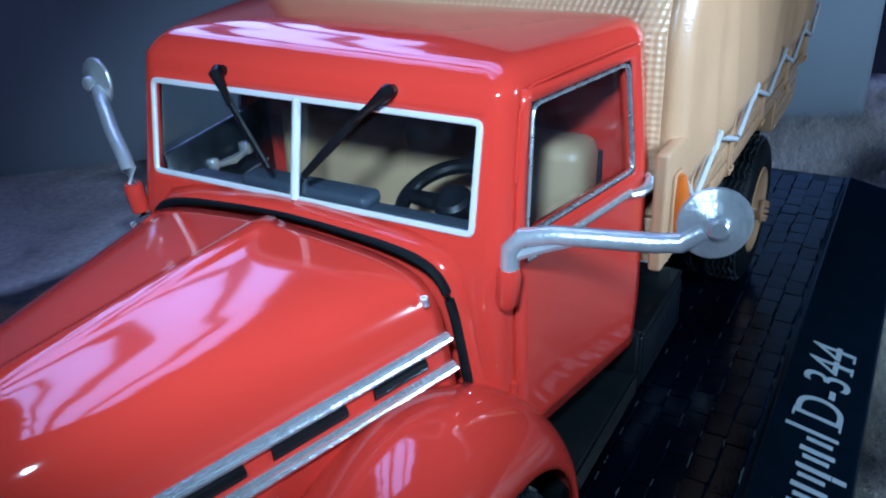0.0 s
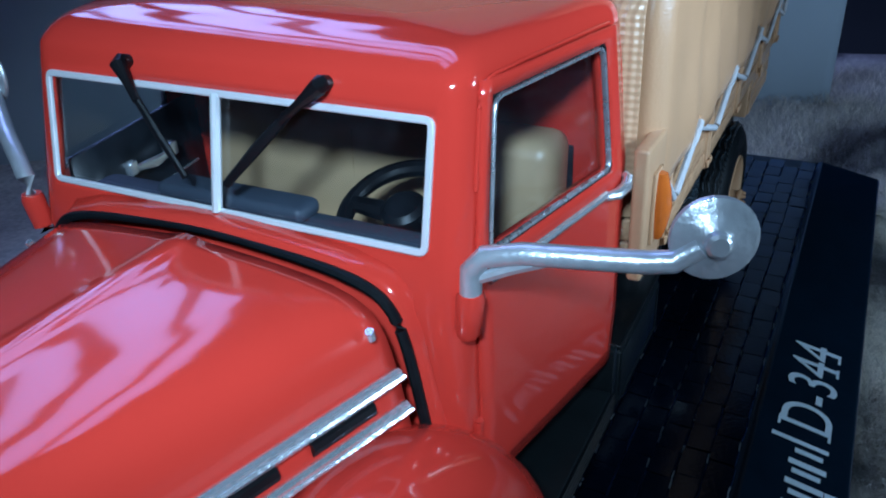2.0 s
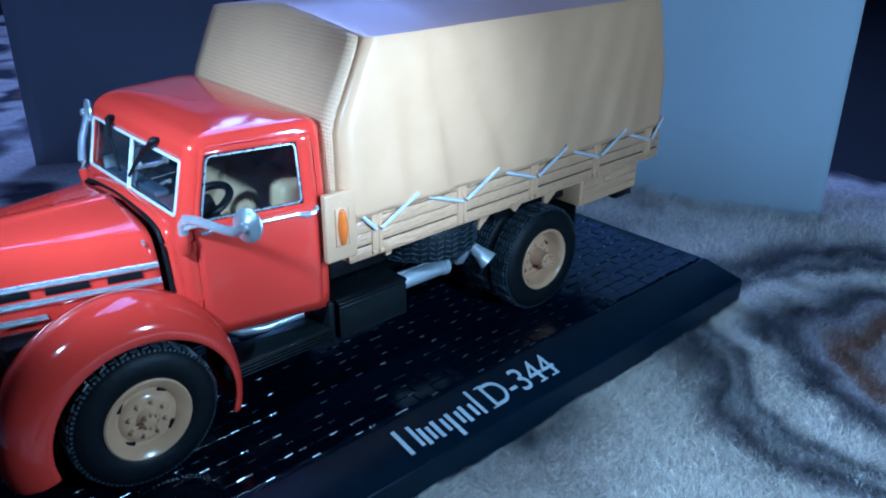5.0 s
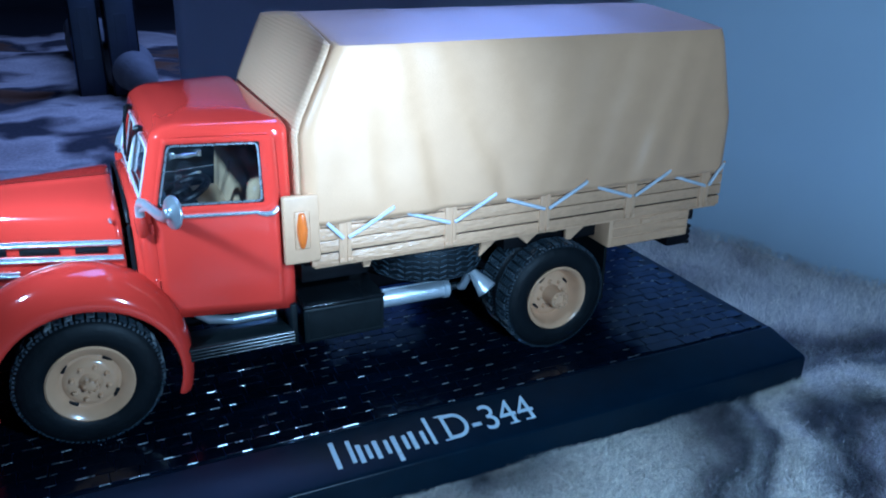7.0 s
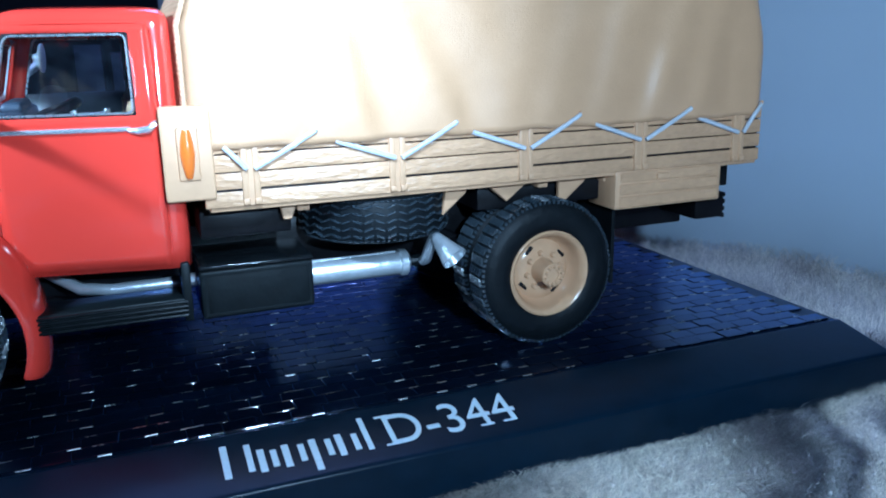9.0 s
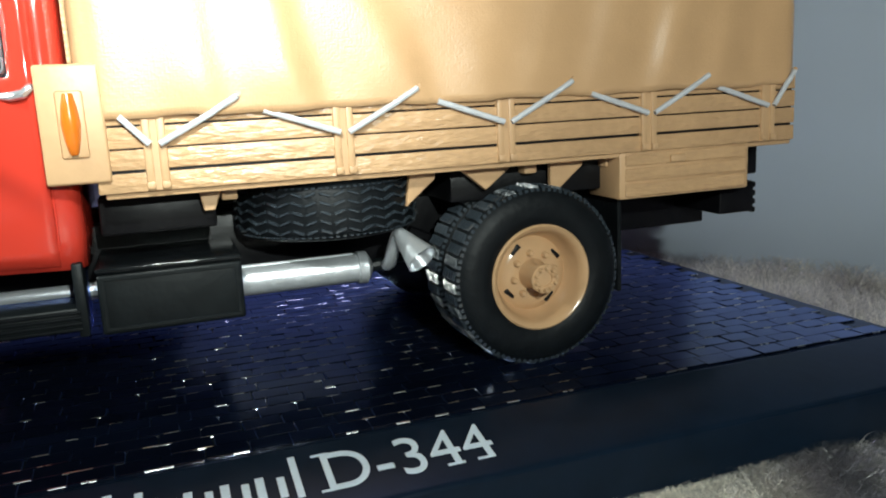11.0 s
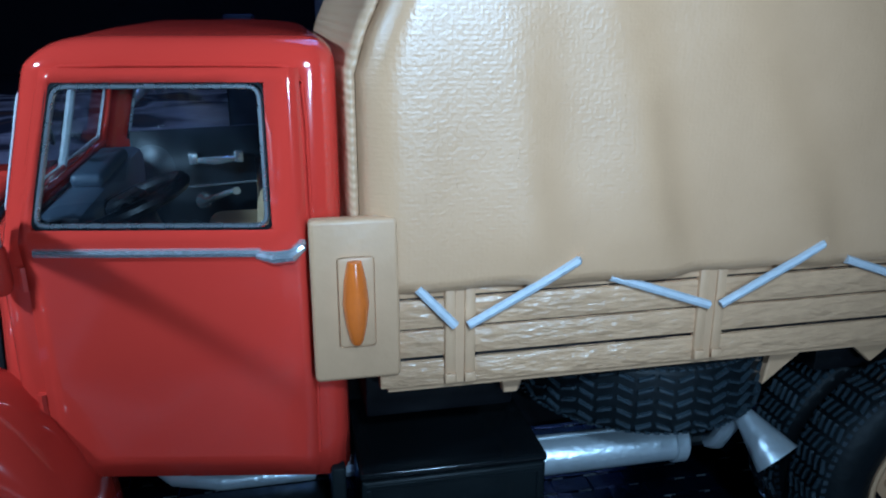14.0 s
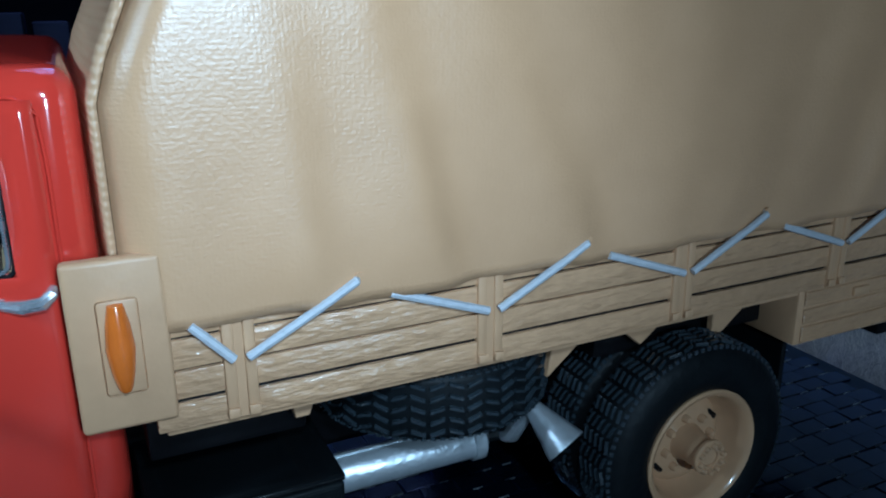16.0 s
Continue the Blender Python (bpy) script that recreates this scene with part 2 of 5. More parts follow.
def glazing():
    m = bpy.data.materials.new("clear_glazing")
    m.use_nodes = True
    n, l = m.node_tree.nodes, m.node_tree.links
    gloss, clear, mix = n.new("ShaderNodeBsdfGlossy"), n.new("ShaderNodeBsdfTransparent"), n.new("ShaderNodeMixShader")
    gloss.inputs["Roughness"].default_value = 0.03
    clear.inputs[0].default_value = (0.86, 0.89, 0.90, 1)
    facing, power, scale = n.new("ShaderNodeLayerWeight"), n.new("ShaderNodeMath"), n.new("ShaderNodeMath")
    power.operation, scale.operation = "POWER", "MULTIPLY_ADD"
    power.inputs[1].default_value, scale.inputs[1].default_value, scale.inputs[2].default_value = 4.0, 0.6, 0.07
    l.new(facing.outputs["Facing"], power.inputs[0])
    l.new(power.outputs[0], scale.inputs[0])
    l.new(scale.outputs[0], mix.inputs[0])
    l.new(clear.outputs[0], mix.inputs[1])
    l.new(gloss.outputs[0], mix.inputs[2])
    dust, film, cloud, amount = n.new("ShaderNodeBsdfDiffuse"), n.new("ShaderNodeMixShader"), n.new("ShaderNodeTexNoise"), n.new("ShaderNodeMapRange")
    dust.inputs[0].default_value = (0.42, 0.52, 0.70, 1)
    cloud.inputs["Scale"].default_value, cloud.inputs["Detail"].default_value = 420, 8
    amount.inputs["From Min"].default_value, amount.inputs["From Max"].default_value = 0.40, 0.75
    amount.inputs["To Min"].default_value, amount.inputs["To Max"].default_value = 0.003, 0.014
    tc = n.new("ShaderNodeTexCoord")
    l.new(tc.outputs["Object"], cloud.inputs["Vector"])
    l.new(cloud.outputs["Fac"], amount.inputs["Value"])
    l.new(amount.outputs[0], film.inputs[0])
    l.new(mix.outputs[0], film.inputs[1])
    l.new(dust.outputs[0], film.inputs[2])
    l.new(film.outputs[0], n["Material Output"].inputs[0])
    return m


GLASS = glazing()


# ---- building helpers (millimetres in, metres out) ----
def part(name, bm, material, parent=None, label="", smooth=35, at=None):
    """Links a bmesh, given in millimetres, as one mesh object under its thing."""
    bmesh.ops.scale(bm, vec=(MM, MM, MM), verts=bm.verts)
    me = bpy.data.meshes.new(name)
    bm.to_mesh(me)
    bm.free()
    me.materials.append(material)
    if smooth:
        me.shade_smooth()
        me.set_sharp_from_angle(angle=radians(smooth))
    ob = new(name, me)
    if parent:
        ob.parent = parent
    if at:
        ob.location = Vector(at) * MM
    if label:
        ob["label"] = label
    return ob


def empty(name, label, category, at=(0, 0, 0), group="", kind=""):
    ob = new(name)
    ob.empty_display_size = 0.005
    ob.location = Vector(at) * MM
    return tagged(ob, label, category, group, kind)


def box(x0, x1, y0, y1, z0, z1, bevel=0.3, seg=2, bm=None):
    bm2 = bmesh.new()
    bmesh.ops.create_cube(bm2, size=1, matrix=Matrix.LocRotScale(((x0 + x1) / 2, (y0 + y1) / 2, (z0 + z1) / 2), None, (x1 - x0, y1 - y0, z1 - z0)))
    if bevel:
        bmesh.ops.bevel(bm2, geom=bm2.edges[:], offset=bevel, segments=seg, profile=0.5, affect="EDGES")
    return join(bm, bm2) if bm else bm2


def join(a, b):
    me = bpy.data.meshes.new("tmp")
    b.to_mesh(me)
    b.free()
    a.from_mesh(me)
    bpy.data.meshes.remove(me)
    return a


def tube(points, r, sides=10, closed=False, bm=None, flat=1.0):
    """A rounded bar along points; r a number or one per point."""
    bm = bm or bmesh.new()
    pts = [Vector(p) for p in points]
    rs = r if isinstance(r, (list, tuple)) else [r] * len(pts)
    rings, up = [], Vector((0, 0, 1))
    for i, p in enumerate(pts):
        a = pts[i - 1] if (i or closed) else p
        b = pts[(i + 1) % len(pts)] if (i < len(pts) - 1 or closed) else p
        d = (b - a).normalized()
        ref = up if abs(d.dot(up)) < 0.95 else Vector((0, 1, 0))
        u = d.cross(ref).normalized()
        v = u.cross(d).normalized()
        rings.append([bm.verts.new(p + rs[i] * (math.cos(k * math.tau / sides) * u + flat * math.sin(k * math.tau / sides) * v)) for k in range(sides)])
    n = len(rings)
    for i in range(n if closed else n - 1):
        for k in range(sides):
            bm.faces.new((rings[i][k], rings[i][(k + 1) % sides], rings[(i + 1) % n][(k + 1) % sides], rings[(i + 1) % n][k]))
    if not closed:
        bm.faces.new(rings[0][::-1])
        bm.faces.new(rings[-1])
    bmesh.ops.recalc_face_normals(bm, faces=bm.faces[:])
    return bm


def lathe(profile, axis="y", n=40, bm=None, at=(0, 0, 0), caps=True):
    """Turns a profile of (radius, along) round an axis."""
    bm = bm or bmesh.new()
    rings = []
    for r, a in profile:
        ring = []
        for k in range(n):
            c, s = r * math.cos(k * math.tau / n), r * math.sin(k * math.tau / n)
            p = {"y": (c, a, s), "x": (a, c, s), "z": (c, s, a)}[axis]
            ring.append(bm.verts.new(Vector(p) + Vector(at)))
        rings.append(ring)
    for i in range(len(rings) - 1):
        for k in range(n):
            bm.faces.new((rings[i][k], rings[i][(k + 1) % n], rings[i + 1][(k + 1) % n], rings[i + 1][k]))
    for ring in (rings[0], rings[-1]) if caps else ():
        if (ring[0].co - ring[n // 2].co).length > 1e-4:
            bm.faces.new(ring)
    bmesh.ops.remove_doubles(bm, verts=bm.verts[:], dist=1e-5)
    bmesh.ops.recalc_face_normals(bm, faces=bm.faces[:])
    return bm


def grid(rows, bm=None, skip=None, close=False):
    """A sheet through rows of points."""
    bm = bm or bmesh.new()
    vs = [[bm.verts.new(p) for p in row] for row in rows]
    for i in range(len(vs) - 1):
        m = len(vs[i])
        for j in range(m if close else m - 1):
            if skip and skip(i, j):
                continue
            bm.faces.new((vs[i][j], vs[i][(j + 1) % m], vs[i + 1][(j + 1) % m], vs[i + 1][j]))
    return bm


def thicken(ob, mm, offset=-1.0):
    mod = ob.modifiers.new("thickness", "SOLIDIFY")
    mod.thickness, mod.offset = mm * MM, offset
    return ob


def lerp(a, b, t):
    return a + (b - a) * t


# ---- setting: room, blanket, card ----
YC = -3.3  # middle plane of the truck
BLANKET_Z = -11.0


def room():
    half, top, floor_z, t = 950, 950, -24, 40
    # unseen enclosing surfaces, coloured near-black in place of an unlit room
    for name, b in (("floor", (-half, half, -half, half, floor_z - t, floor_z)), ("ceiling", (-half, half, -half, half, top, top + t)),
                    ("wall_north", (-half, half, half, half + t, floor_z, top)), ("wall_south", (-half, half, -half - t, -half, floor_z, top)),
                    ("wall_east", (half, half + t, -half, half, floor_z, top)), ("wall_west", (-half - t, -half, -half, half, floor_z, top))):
        tagged(part(name, box(*b, bevel=0), DARKWALL, smooth=0), "unseen room surface with its dimness painted near-black", "room", kind="structure")


room()


def blanket_height(x, y):
    r = noise.noise(Vector((x, y, 0)) * 0.012) * 5 + noise.noise(Vector((x, y, 7)) * 0.035) * 2.0
    d = max(0.0, max(abs(x - 36) - 105, abs(y + 3) - 49))
    return BLANKET_Z + min(1.0, d / 25) * (0.35 + 0.65 * min(1.0, d / 90)) * r - 0.6


def blanket():
    xs = [-600 + 10 * i for i in range(87)]
    ys = [-600 + 10 * i for i in range(121)]
    bm = grid([[(x, y, blanket_height(x, y)) for x in xs] for y in ys])
    bmesh.ops.recalc_face_normals(bm, faces=bm.faces[:])
    bm.faces.ensure_lookup_table()
    if bm.faces[0].normal.z < 0:
        bmesh.ops.reverse_faces(bm, faces=bm.faces[:])
    ob = part("ground", bm, BLANKET, None, smooth=180)
    tagged(ob, "fleecy patterned blanket in cream, grey and brown", "blanket", kind="structure")
    thicken(ob, 4)


blanket()


def fur():
    """The pile of the fleece: one mesh of fine curled hairs in locks, thickest beside the stand."""
    rng = np.random.default_rng(9)
    n1, n2, n3 = 175000, 85000, 60000
    x = np.concatenate([rng.uniform(-10, 190, n1), rng.uniform(20, 165, n2), rng.uniform(134, 235, n3)])
    y = np.concatenate([-50.4 - 75 * rng.random(n1) ** 1.4, -50.4 - 16 * rng.random(n2) ** 1.3, rng.uniform(-60, 75, n3)])
    keep = ~((x > -67) & (x < 138.3) & (y > -50.5) & (y < 45))
    x, y = x[keep], y[keep]
    n = len(x)
    z = np.array([blanket_height(a, b) for a, b in zip(x, y)])
    lock = np.array([noise.noise(Vector((a, b, 3)) * 0.11) for a, b in zip(x, y)])
    turn = 1.3 + 4.2 * lock + rng.normal(0, 1.0, n)
    near = np.clip((y + 72) / 20, 0, 1)
    tall = rng.uniform(0.9, 2.0, n) * (0.85 + 0.9 * np.abs(lock)) * (1 + 0.9 * near)
    reach = tall * rng.uniform(0.5, 1.5, n)
    curl = turn + rng.normal(0, 1.9, n)
    w = rng.uniform(0.018, 0.05, n)
    base = np.stack([x, y, z - 0.3], 1)
    p1 = base + np.stack([0.45 * reach * np.cos(turn), 0.45 * reach * np.sin(turn), 0.6 * tall], 1)
    p2 = p1 + np.stack([0.5 * reach * np.cos(curl), 0.5 * reach * np.sin(curl), 0.4 * tall], 1)
    p3 = p2 + np.stack([0.5 * reach * np.cos(curl + 0.8), 0.5 * reach * np.sin(curl + 0.8), 0.05 * tall], 1)
    side = np.stack([-np.sin(turn) * w, np.cos(turn) * w, np.zeros(n)], 1)
    co = np.stack([base - side, base + side, p1 - side, p1 + side, p2 - 0.8 * side, p2 + 0.8 * side, p3], 1).reshape(-1, 3)
    low = (co[:, 0] > -66) & (co[:, 0] < 138.2) & (co[:, 1] > -50.4) & (co[:, 1] < 44)
    co[low, 1] = -50.45
    k = np.arange(n)[:, None] * 7
    faces = np.concatenate([k + np.array([[0, 1, 3, 2]]), k + np.array([[2, 3, 5, 4]])], 0).tolist() + (k + np.array([[4, 5, 6]])).tolist()
    me = bpy.data.meshes.new("fleece_pile")
    me.from_pydata((co * MM).tolist(), [], faces)
    me.materials.append(PILE)
    tagged(new("fleece_pile", me), "soft cream, grey and brown pile of the blanket", "fleece", kind="stuff")


fur()

CARD = [(213, -36), (202, -14), (192, 12), (172, 50), (144, 98), (112, 140), (80, 168), (46, 190)]


def card():
    pts = []
    for i in range(len(CARD) - 1):
        p0, p1, p2, p3 = (Vector(CARD[max(0, min(len(CARD) - 1, i + k))]) for k in (-1, 0, 1, 2))
        for k in range(6):
            t = k / 6
            pts.append(0.5 * ((2 * p1) + (p2 - p0) * t + (2 * p0 - 5 * p1 + 4 * p2 - p3) * t * t + (3 * p1 - p0 - 3 * p2 + p3) * t ** 3))
    pts.append(Vector(CARD[-1]))
    bm = grid([[(p.x, p.y, z) for p in pts] for z in (-18, 20, 50, 80, 112)])
    ob = part("backdrop", bm, BOARD, None, smooth=60)
    tagged(ob, "pale grey curved card standing behind the model", "card", kind="structure")
    thicken(ob, 1.2)


card()


# ---- the display stand ----
def stand():
    root = empty("display_stand", "glossy black plastic stand with moulded cobbles on a fleecy blanket", "display stand", (40, -4, -13))
    x0, x1, y0, y1 = -66, 138, -39, 44
    bm = bmesh.new()
    # sloping front lip with the printed title, then a vertical face
    prof = [(y1, -13.4), (y1, -0.35), (y0, -0.35), (y0 - 0.4, -0.1), (-49.5, -2.2), (-50.1, -2.6), (-50.2, -13.4)]
    grid([[(x0, y, z) for y, z in prof], [(x1, y, z) for y, z in prof]], bm)
    for x in (x0, x1):
        bm.faces.new([bm.verts.new((x, y, z)) for y, z in prof])
    bm.faces.new([bm.verts.new(p) for p in ((x0, y1, -13.4), (x1, y1, -13.4), (x1, -50.2, -13.4), (x0, -50.2, -13.4))])
    bmesh.ops.remove_doubles(bm, verts=bm.verts[:], dist=1e-4)
    bmesh.ops.recalc_face_normals(bm, faces=bm.faces[:])
    base = part("base", bm, STAND, root, smooth=25)
    base.location = -root.location
    mod = base.modifiers.new("edge", "BEVEL")
    mod.width, mod.segments = 0.0003, 2
    return root


STAND_OB = stand()


def on_lip(x, v):
    """A place on the sloping lip: v millimetres up the slope from the print's base line."""
    y = -47.5 + v * math.cos(math.atan2(2.1, 10.1))
    z = -0.1 - (-39.4 - y) * 2.1 / 10.1
    return Vector((x, y, z))


def title():
    a = math.atan2(2.1, 10.1)
    root = empty("title_print", "pale printed title on the sloping lip of the stand", "lettering", (53, -43, -1))

    def bar(name, x0, x1, v0, v1, hole=0.0):
        bm = bmesh.new()
        p = [on_lip(x, v) + Vector((0, 0, 0.08)) for x, v in ((x0, v0), (x1, v0), (x1, v1), (x0, v1))]
        if hole:
            q = [on_lip(x, v) + Vector((0, 0, 0.08)) for x, v in ((x0 + hole, v0 + hole), (x1 - hole, v0 + hole), (x1 - hole, v1 - hole), (x0 + hole, v1 - hole))]
            P, Q = [bm.verts.new(k) for k in p], [bm.verts.new(k) for k in q]
            for k in range(4):
                bm.faces.new((P[k], P[(k + 1) % 4], Q[(k + 1) % 4], Q[k]))
        else:
            bm.faces.new([bm.verts.new(k) for k in p])
        bmesh.ops.recalc_face_normals(bm, faces=bm.faces[:])
        r = bmesh.ops.extrude_face_region(bm, geom=bm.faces[:])
        bmesh.ops.translate(bm, vec=(0, 0, 0.05), verts=[g for g in r["geom"] if isinstance(g, bmesh.types.BMVert)])
        ob = part(name, bm, LETTER, root, smooth=0)
        ob.location = -root.location

    # the maker's name stays as plain upright bars of its size
    for x0, x1, v1 in ((34.2, 37.8, 6.0), (38.4, 40.7, 4.1), (41.4, 44.1, 4.1), (44.8, 47.5, 4.1), (48.1, 50.9, 4.1)):
        bar("bar", x0, x0 + 0.85, 0.0, v1)
        bar("bar", x1 - 0.75, x1, 0.5, v1 - 0.5)
    bar("bar", 44.8, 45.65, -1.7, -0.1)
    bar("bar", 51.7, 52.4, 0.0, 6.4)
    for x0, x1, v0, v1 in ((54.0, 55.8, 0.0, 0.32), (54.0, 55.8, 5.7, 6.02), (67.0, 68.9, 0.0, 0.34), (70.3, 72.2, 0.0, 0.34)):
        bar("serif", x0, x1, v0, v1)
    cu = bpy.data.curves.new("inscription", "FONT")
    cu.body, cu.size, cu.extrude, cu.space_character, cu.offset = "D-344", 8.6 * MM, 0.04 * MM, 1.0, -0.01 * MM
    tmp = bpy.data.objects.new("inscription", cu)
    me = bpy.data.meshes.new_from_object(tmp)
    bpy.data.objects.remove(tmp)
    xs = [v.co.x for v in me.vertices]
    s = 17.9 * MM / (max(xs) - min(xs))
    me.transform(Matrix.Diagonal((s, 1, 1, 1)))
    me.materials.append(LETTER)
    ob = new("inscription", me)
    ob.parent = root
    o = on_lip(54.3, 0.0) + Vector((0, 0, 0.12))
    ob.matrix_local = Matrix.Translation(o * MM - root.location) @ pose(0, 0, 0, math.degrees(a), 0, 0)
    ob["label"] = "pale printed letter and digits"


title()


# ---- curtain in front of the far window ----
def curtain():
    root = empty("net_curtain", "dark gathered net curtain hanging before a pale window", "curtain", (142, 180, 475))
    m = look((0.142, 0.18, 0.475), (-0.01, -0.005, 0.04))
    for c, w in ((-0.115, 0.022), (-0.055, 0.008), (0.012, 0.012), (0.062, 0.007), (0.112, 0.026)):
        bm = bmesh.new()
        rows = []
        for i in range(58):
            v = -0.44 + i * 0.012
            a = c + 0.014 * noise.noise(Vector((c * 40, v * 14, 0))) + 0.008 * noise.noise(Vector((c * 90, v * 45, 2)))
            b = w * (0.6 + 0.9 * abs(noise.noise(Vector((c * 50, v * 22, 5)))))
            rows.append([tuple((m @ Vector((a + s * b, v, 0.004 * s * s))) / MM) for s in (-1, 0, 1)])
        grid(rows, bm)
        bmesh.ops.recalc_face_normals(bm, faces=bm.faces[:])
        ob = part("fold", bm, DARKWALL, root)
        ob.location = -root.location
        thicken(ob, 1.0)
        top = m @ Vector((c, 0.24, 0))
        hook = part("hanger", tube([tuple(top / MM), (top.x / MM, top.y / MM, 950)], 0.6, 6), DARKWALL, root)
        hook.location = -root.location


curtain()


# ---- things behind, beyond the card ----
def bolster(at, to, r, label):
    a, b = Vector(at), Vector(to)
    n = 14
    bm = bmesh.new()
    pts = [a.lerp(b, i / n) for i in range(n + 1)]
    rs = [r * (1 - abs(2 * i / n - 1) ** 4 * 0.75) * (1 + 0.10 * math.sin(i * 1.9)) for i in range(n + 1)]
    tube(pts, rs, 20, bm=bm)
    for v in bm.verts:
        v.co += v.normal * 0 + Vector((0, 0, 1.2 * noise.noise(v.co * 0.06)))
    tagged(part("bolster", bm, CLOTH, None, smooth=80), label, "cushion")


CLOTH = mat("grey_cream_plush", (0.20, 0.20, 0.19), 0.95, 0, 0, 0.25, 90, 0.8, 500, spec=0.1)
bolster((14, 520, 4), (42, 290, 1), 15, "pale grey plush cushion roll lying on the blanket")


def volume(x, y, w, d, h, cover, label):
    root = empty("book", label, "book", (x, y, -13.5))
    part("cover", box(-w / 2, w / 2, -d / 2, d / 2, 0, h, 0.6), cover, root)
    part("page_block", box(-w / 2 + 1, w / 2 - 1, -d / 2 - 0.2, d / 2 - 1.5, 1.2, h + 0.3, 0.2), GREY, root)
    part("spine_label", box(-w / 5, w / 5, -d / 2 - 0.5, -d / 2 - 0.1, h * 0.35, h * 0.8, 0.1, 1), GREY, root)


volume(34, 338, 16, 30, 58, BLACK, "dark upright book with a pale label standing on the blanket")
volume(16, 345, 15, 30, 62, SATIN, "dark grey upright book standing on the blanket")


# ---- the model truck ----
TRUCK = empty("model_truck", "red die-cast model lorry with beige tarpaulin on a black stand", "model truck", (0, 0, 0))


def rim_profile(deep):
    if deep:
        return [(0.0, 2.3), (1.9, 2.3), (3.4, 2.2), (4.4, 2.6), (4.9, 3.1), (5.35, 2.4), (5.7, 1.0), (6.0, 0.2), (6.3, -0.25), (6.65, -0.4), (6.87, -0.2), (6.87, 0.4), (6.7, 1.2), (6.6, 5.0)]
    return [(0.0, 0.5), (2.0, 0.5), (3.2, 0.45), (3.9, 0.7), (4.3, 1.15), (4.75, 1.15), (5.2, 0.5), (5.8, 0.1), (6.25, -0.25), (6.6, -0.4), (6.87, -0.2), (6.87, 0.4), (6.7, 1.2), (6.6, 5.0)]


def tyre_mesh(width, r=11.7):
    """A tyre lying round the y axis, outer face at y = 0."""
    w = width
    prof = [(6.6, 0.7), (6.8, 0.05), (7.3, -0.25), (8.2, -0.42), (9.4, -0.4), (10.4, -0.1), (10.9, 0.25), (11.25, 0.65), (11.4, 1.0), (11.4, w - 1.0), (11.25, w - 0.65), (10.9, w - 0.25), (10.2, w + 0.1), (7.6, w), (7.2, w - 0.4)]
    return lathe([(p * r / 11.7, a) for p, a in prof], "y", 72, caps=False)


def tread_mesh(width, r=11.7, bends=44):
    """Five zigzag ribs round the tyre, cut by cross grooves into short bars, and notched shoulders."""
    bm = bmesh.new()
    rows, scale = 5, r / 11.7
    cell = (width - 1.3) / rows
    sway = 0.20 * cell

    def bar(a0, a1, y0, y1, half, low, high, bevel):
        ring = []
        for rr, k, m in ((low, 1.0, 0.0), (high, bevel, 0.08)):
            for a, y, s in ((a0, y0, -1), (a1, y1, -1), (a1, y1, 1), (a0, y0, 1)):
                mid = (a0 + a1) / 2
                a = a + (mid - a) * m
                ring.append(bm.verts.new((rr * scale * math.cos(a), y + s * half * k, rr * scale * math.sin(a))))
        bm.faces.new(ring[4:])
        for q in range(4):
            bm.faces.new((ring[q], ring[(q + 1) % 4], ring[4 + (q + 1) % 4], ring[4 + q]))
    for j in range(rows):
        mid = 0.65 + (j + 0.5) * cell
        for k in range(bends):
            a0, a1 = (k + 0.10) * math.tau / bends, (k + 0.90) * math.tau / bends
            s = 1 if k % 2 else -1
            bar(a0, a1, mid - s * sway, mid + s * sway, 0.20 * cell, 11.25, 11.72, 0.5)
    for y in (0.5, width - 0.5):
        for k in range(2 * bends):
            a0, a1 = (k + 0.2) * math.pi / bends, (k + 0.8) * math.pi / bends
            bar(a0, a1, y, y, 0.14, 11.0, 11.42, 0.6)
    bmesh.ops.recalc_face_normals(bm, faces=bm.faces[:])
    return bm


def tyre(parent, width, at=(0, 0, 0)):
    ob = part("tyre", tyre_mesh(width), RUBBER, parent, at=at)
    part("tread", tread_mesh(width), TREAD, ob, smooth=0)["kind"] = "stuff"
    return ob


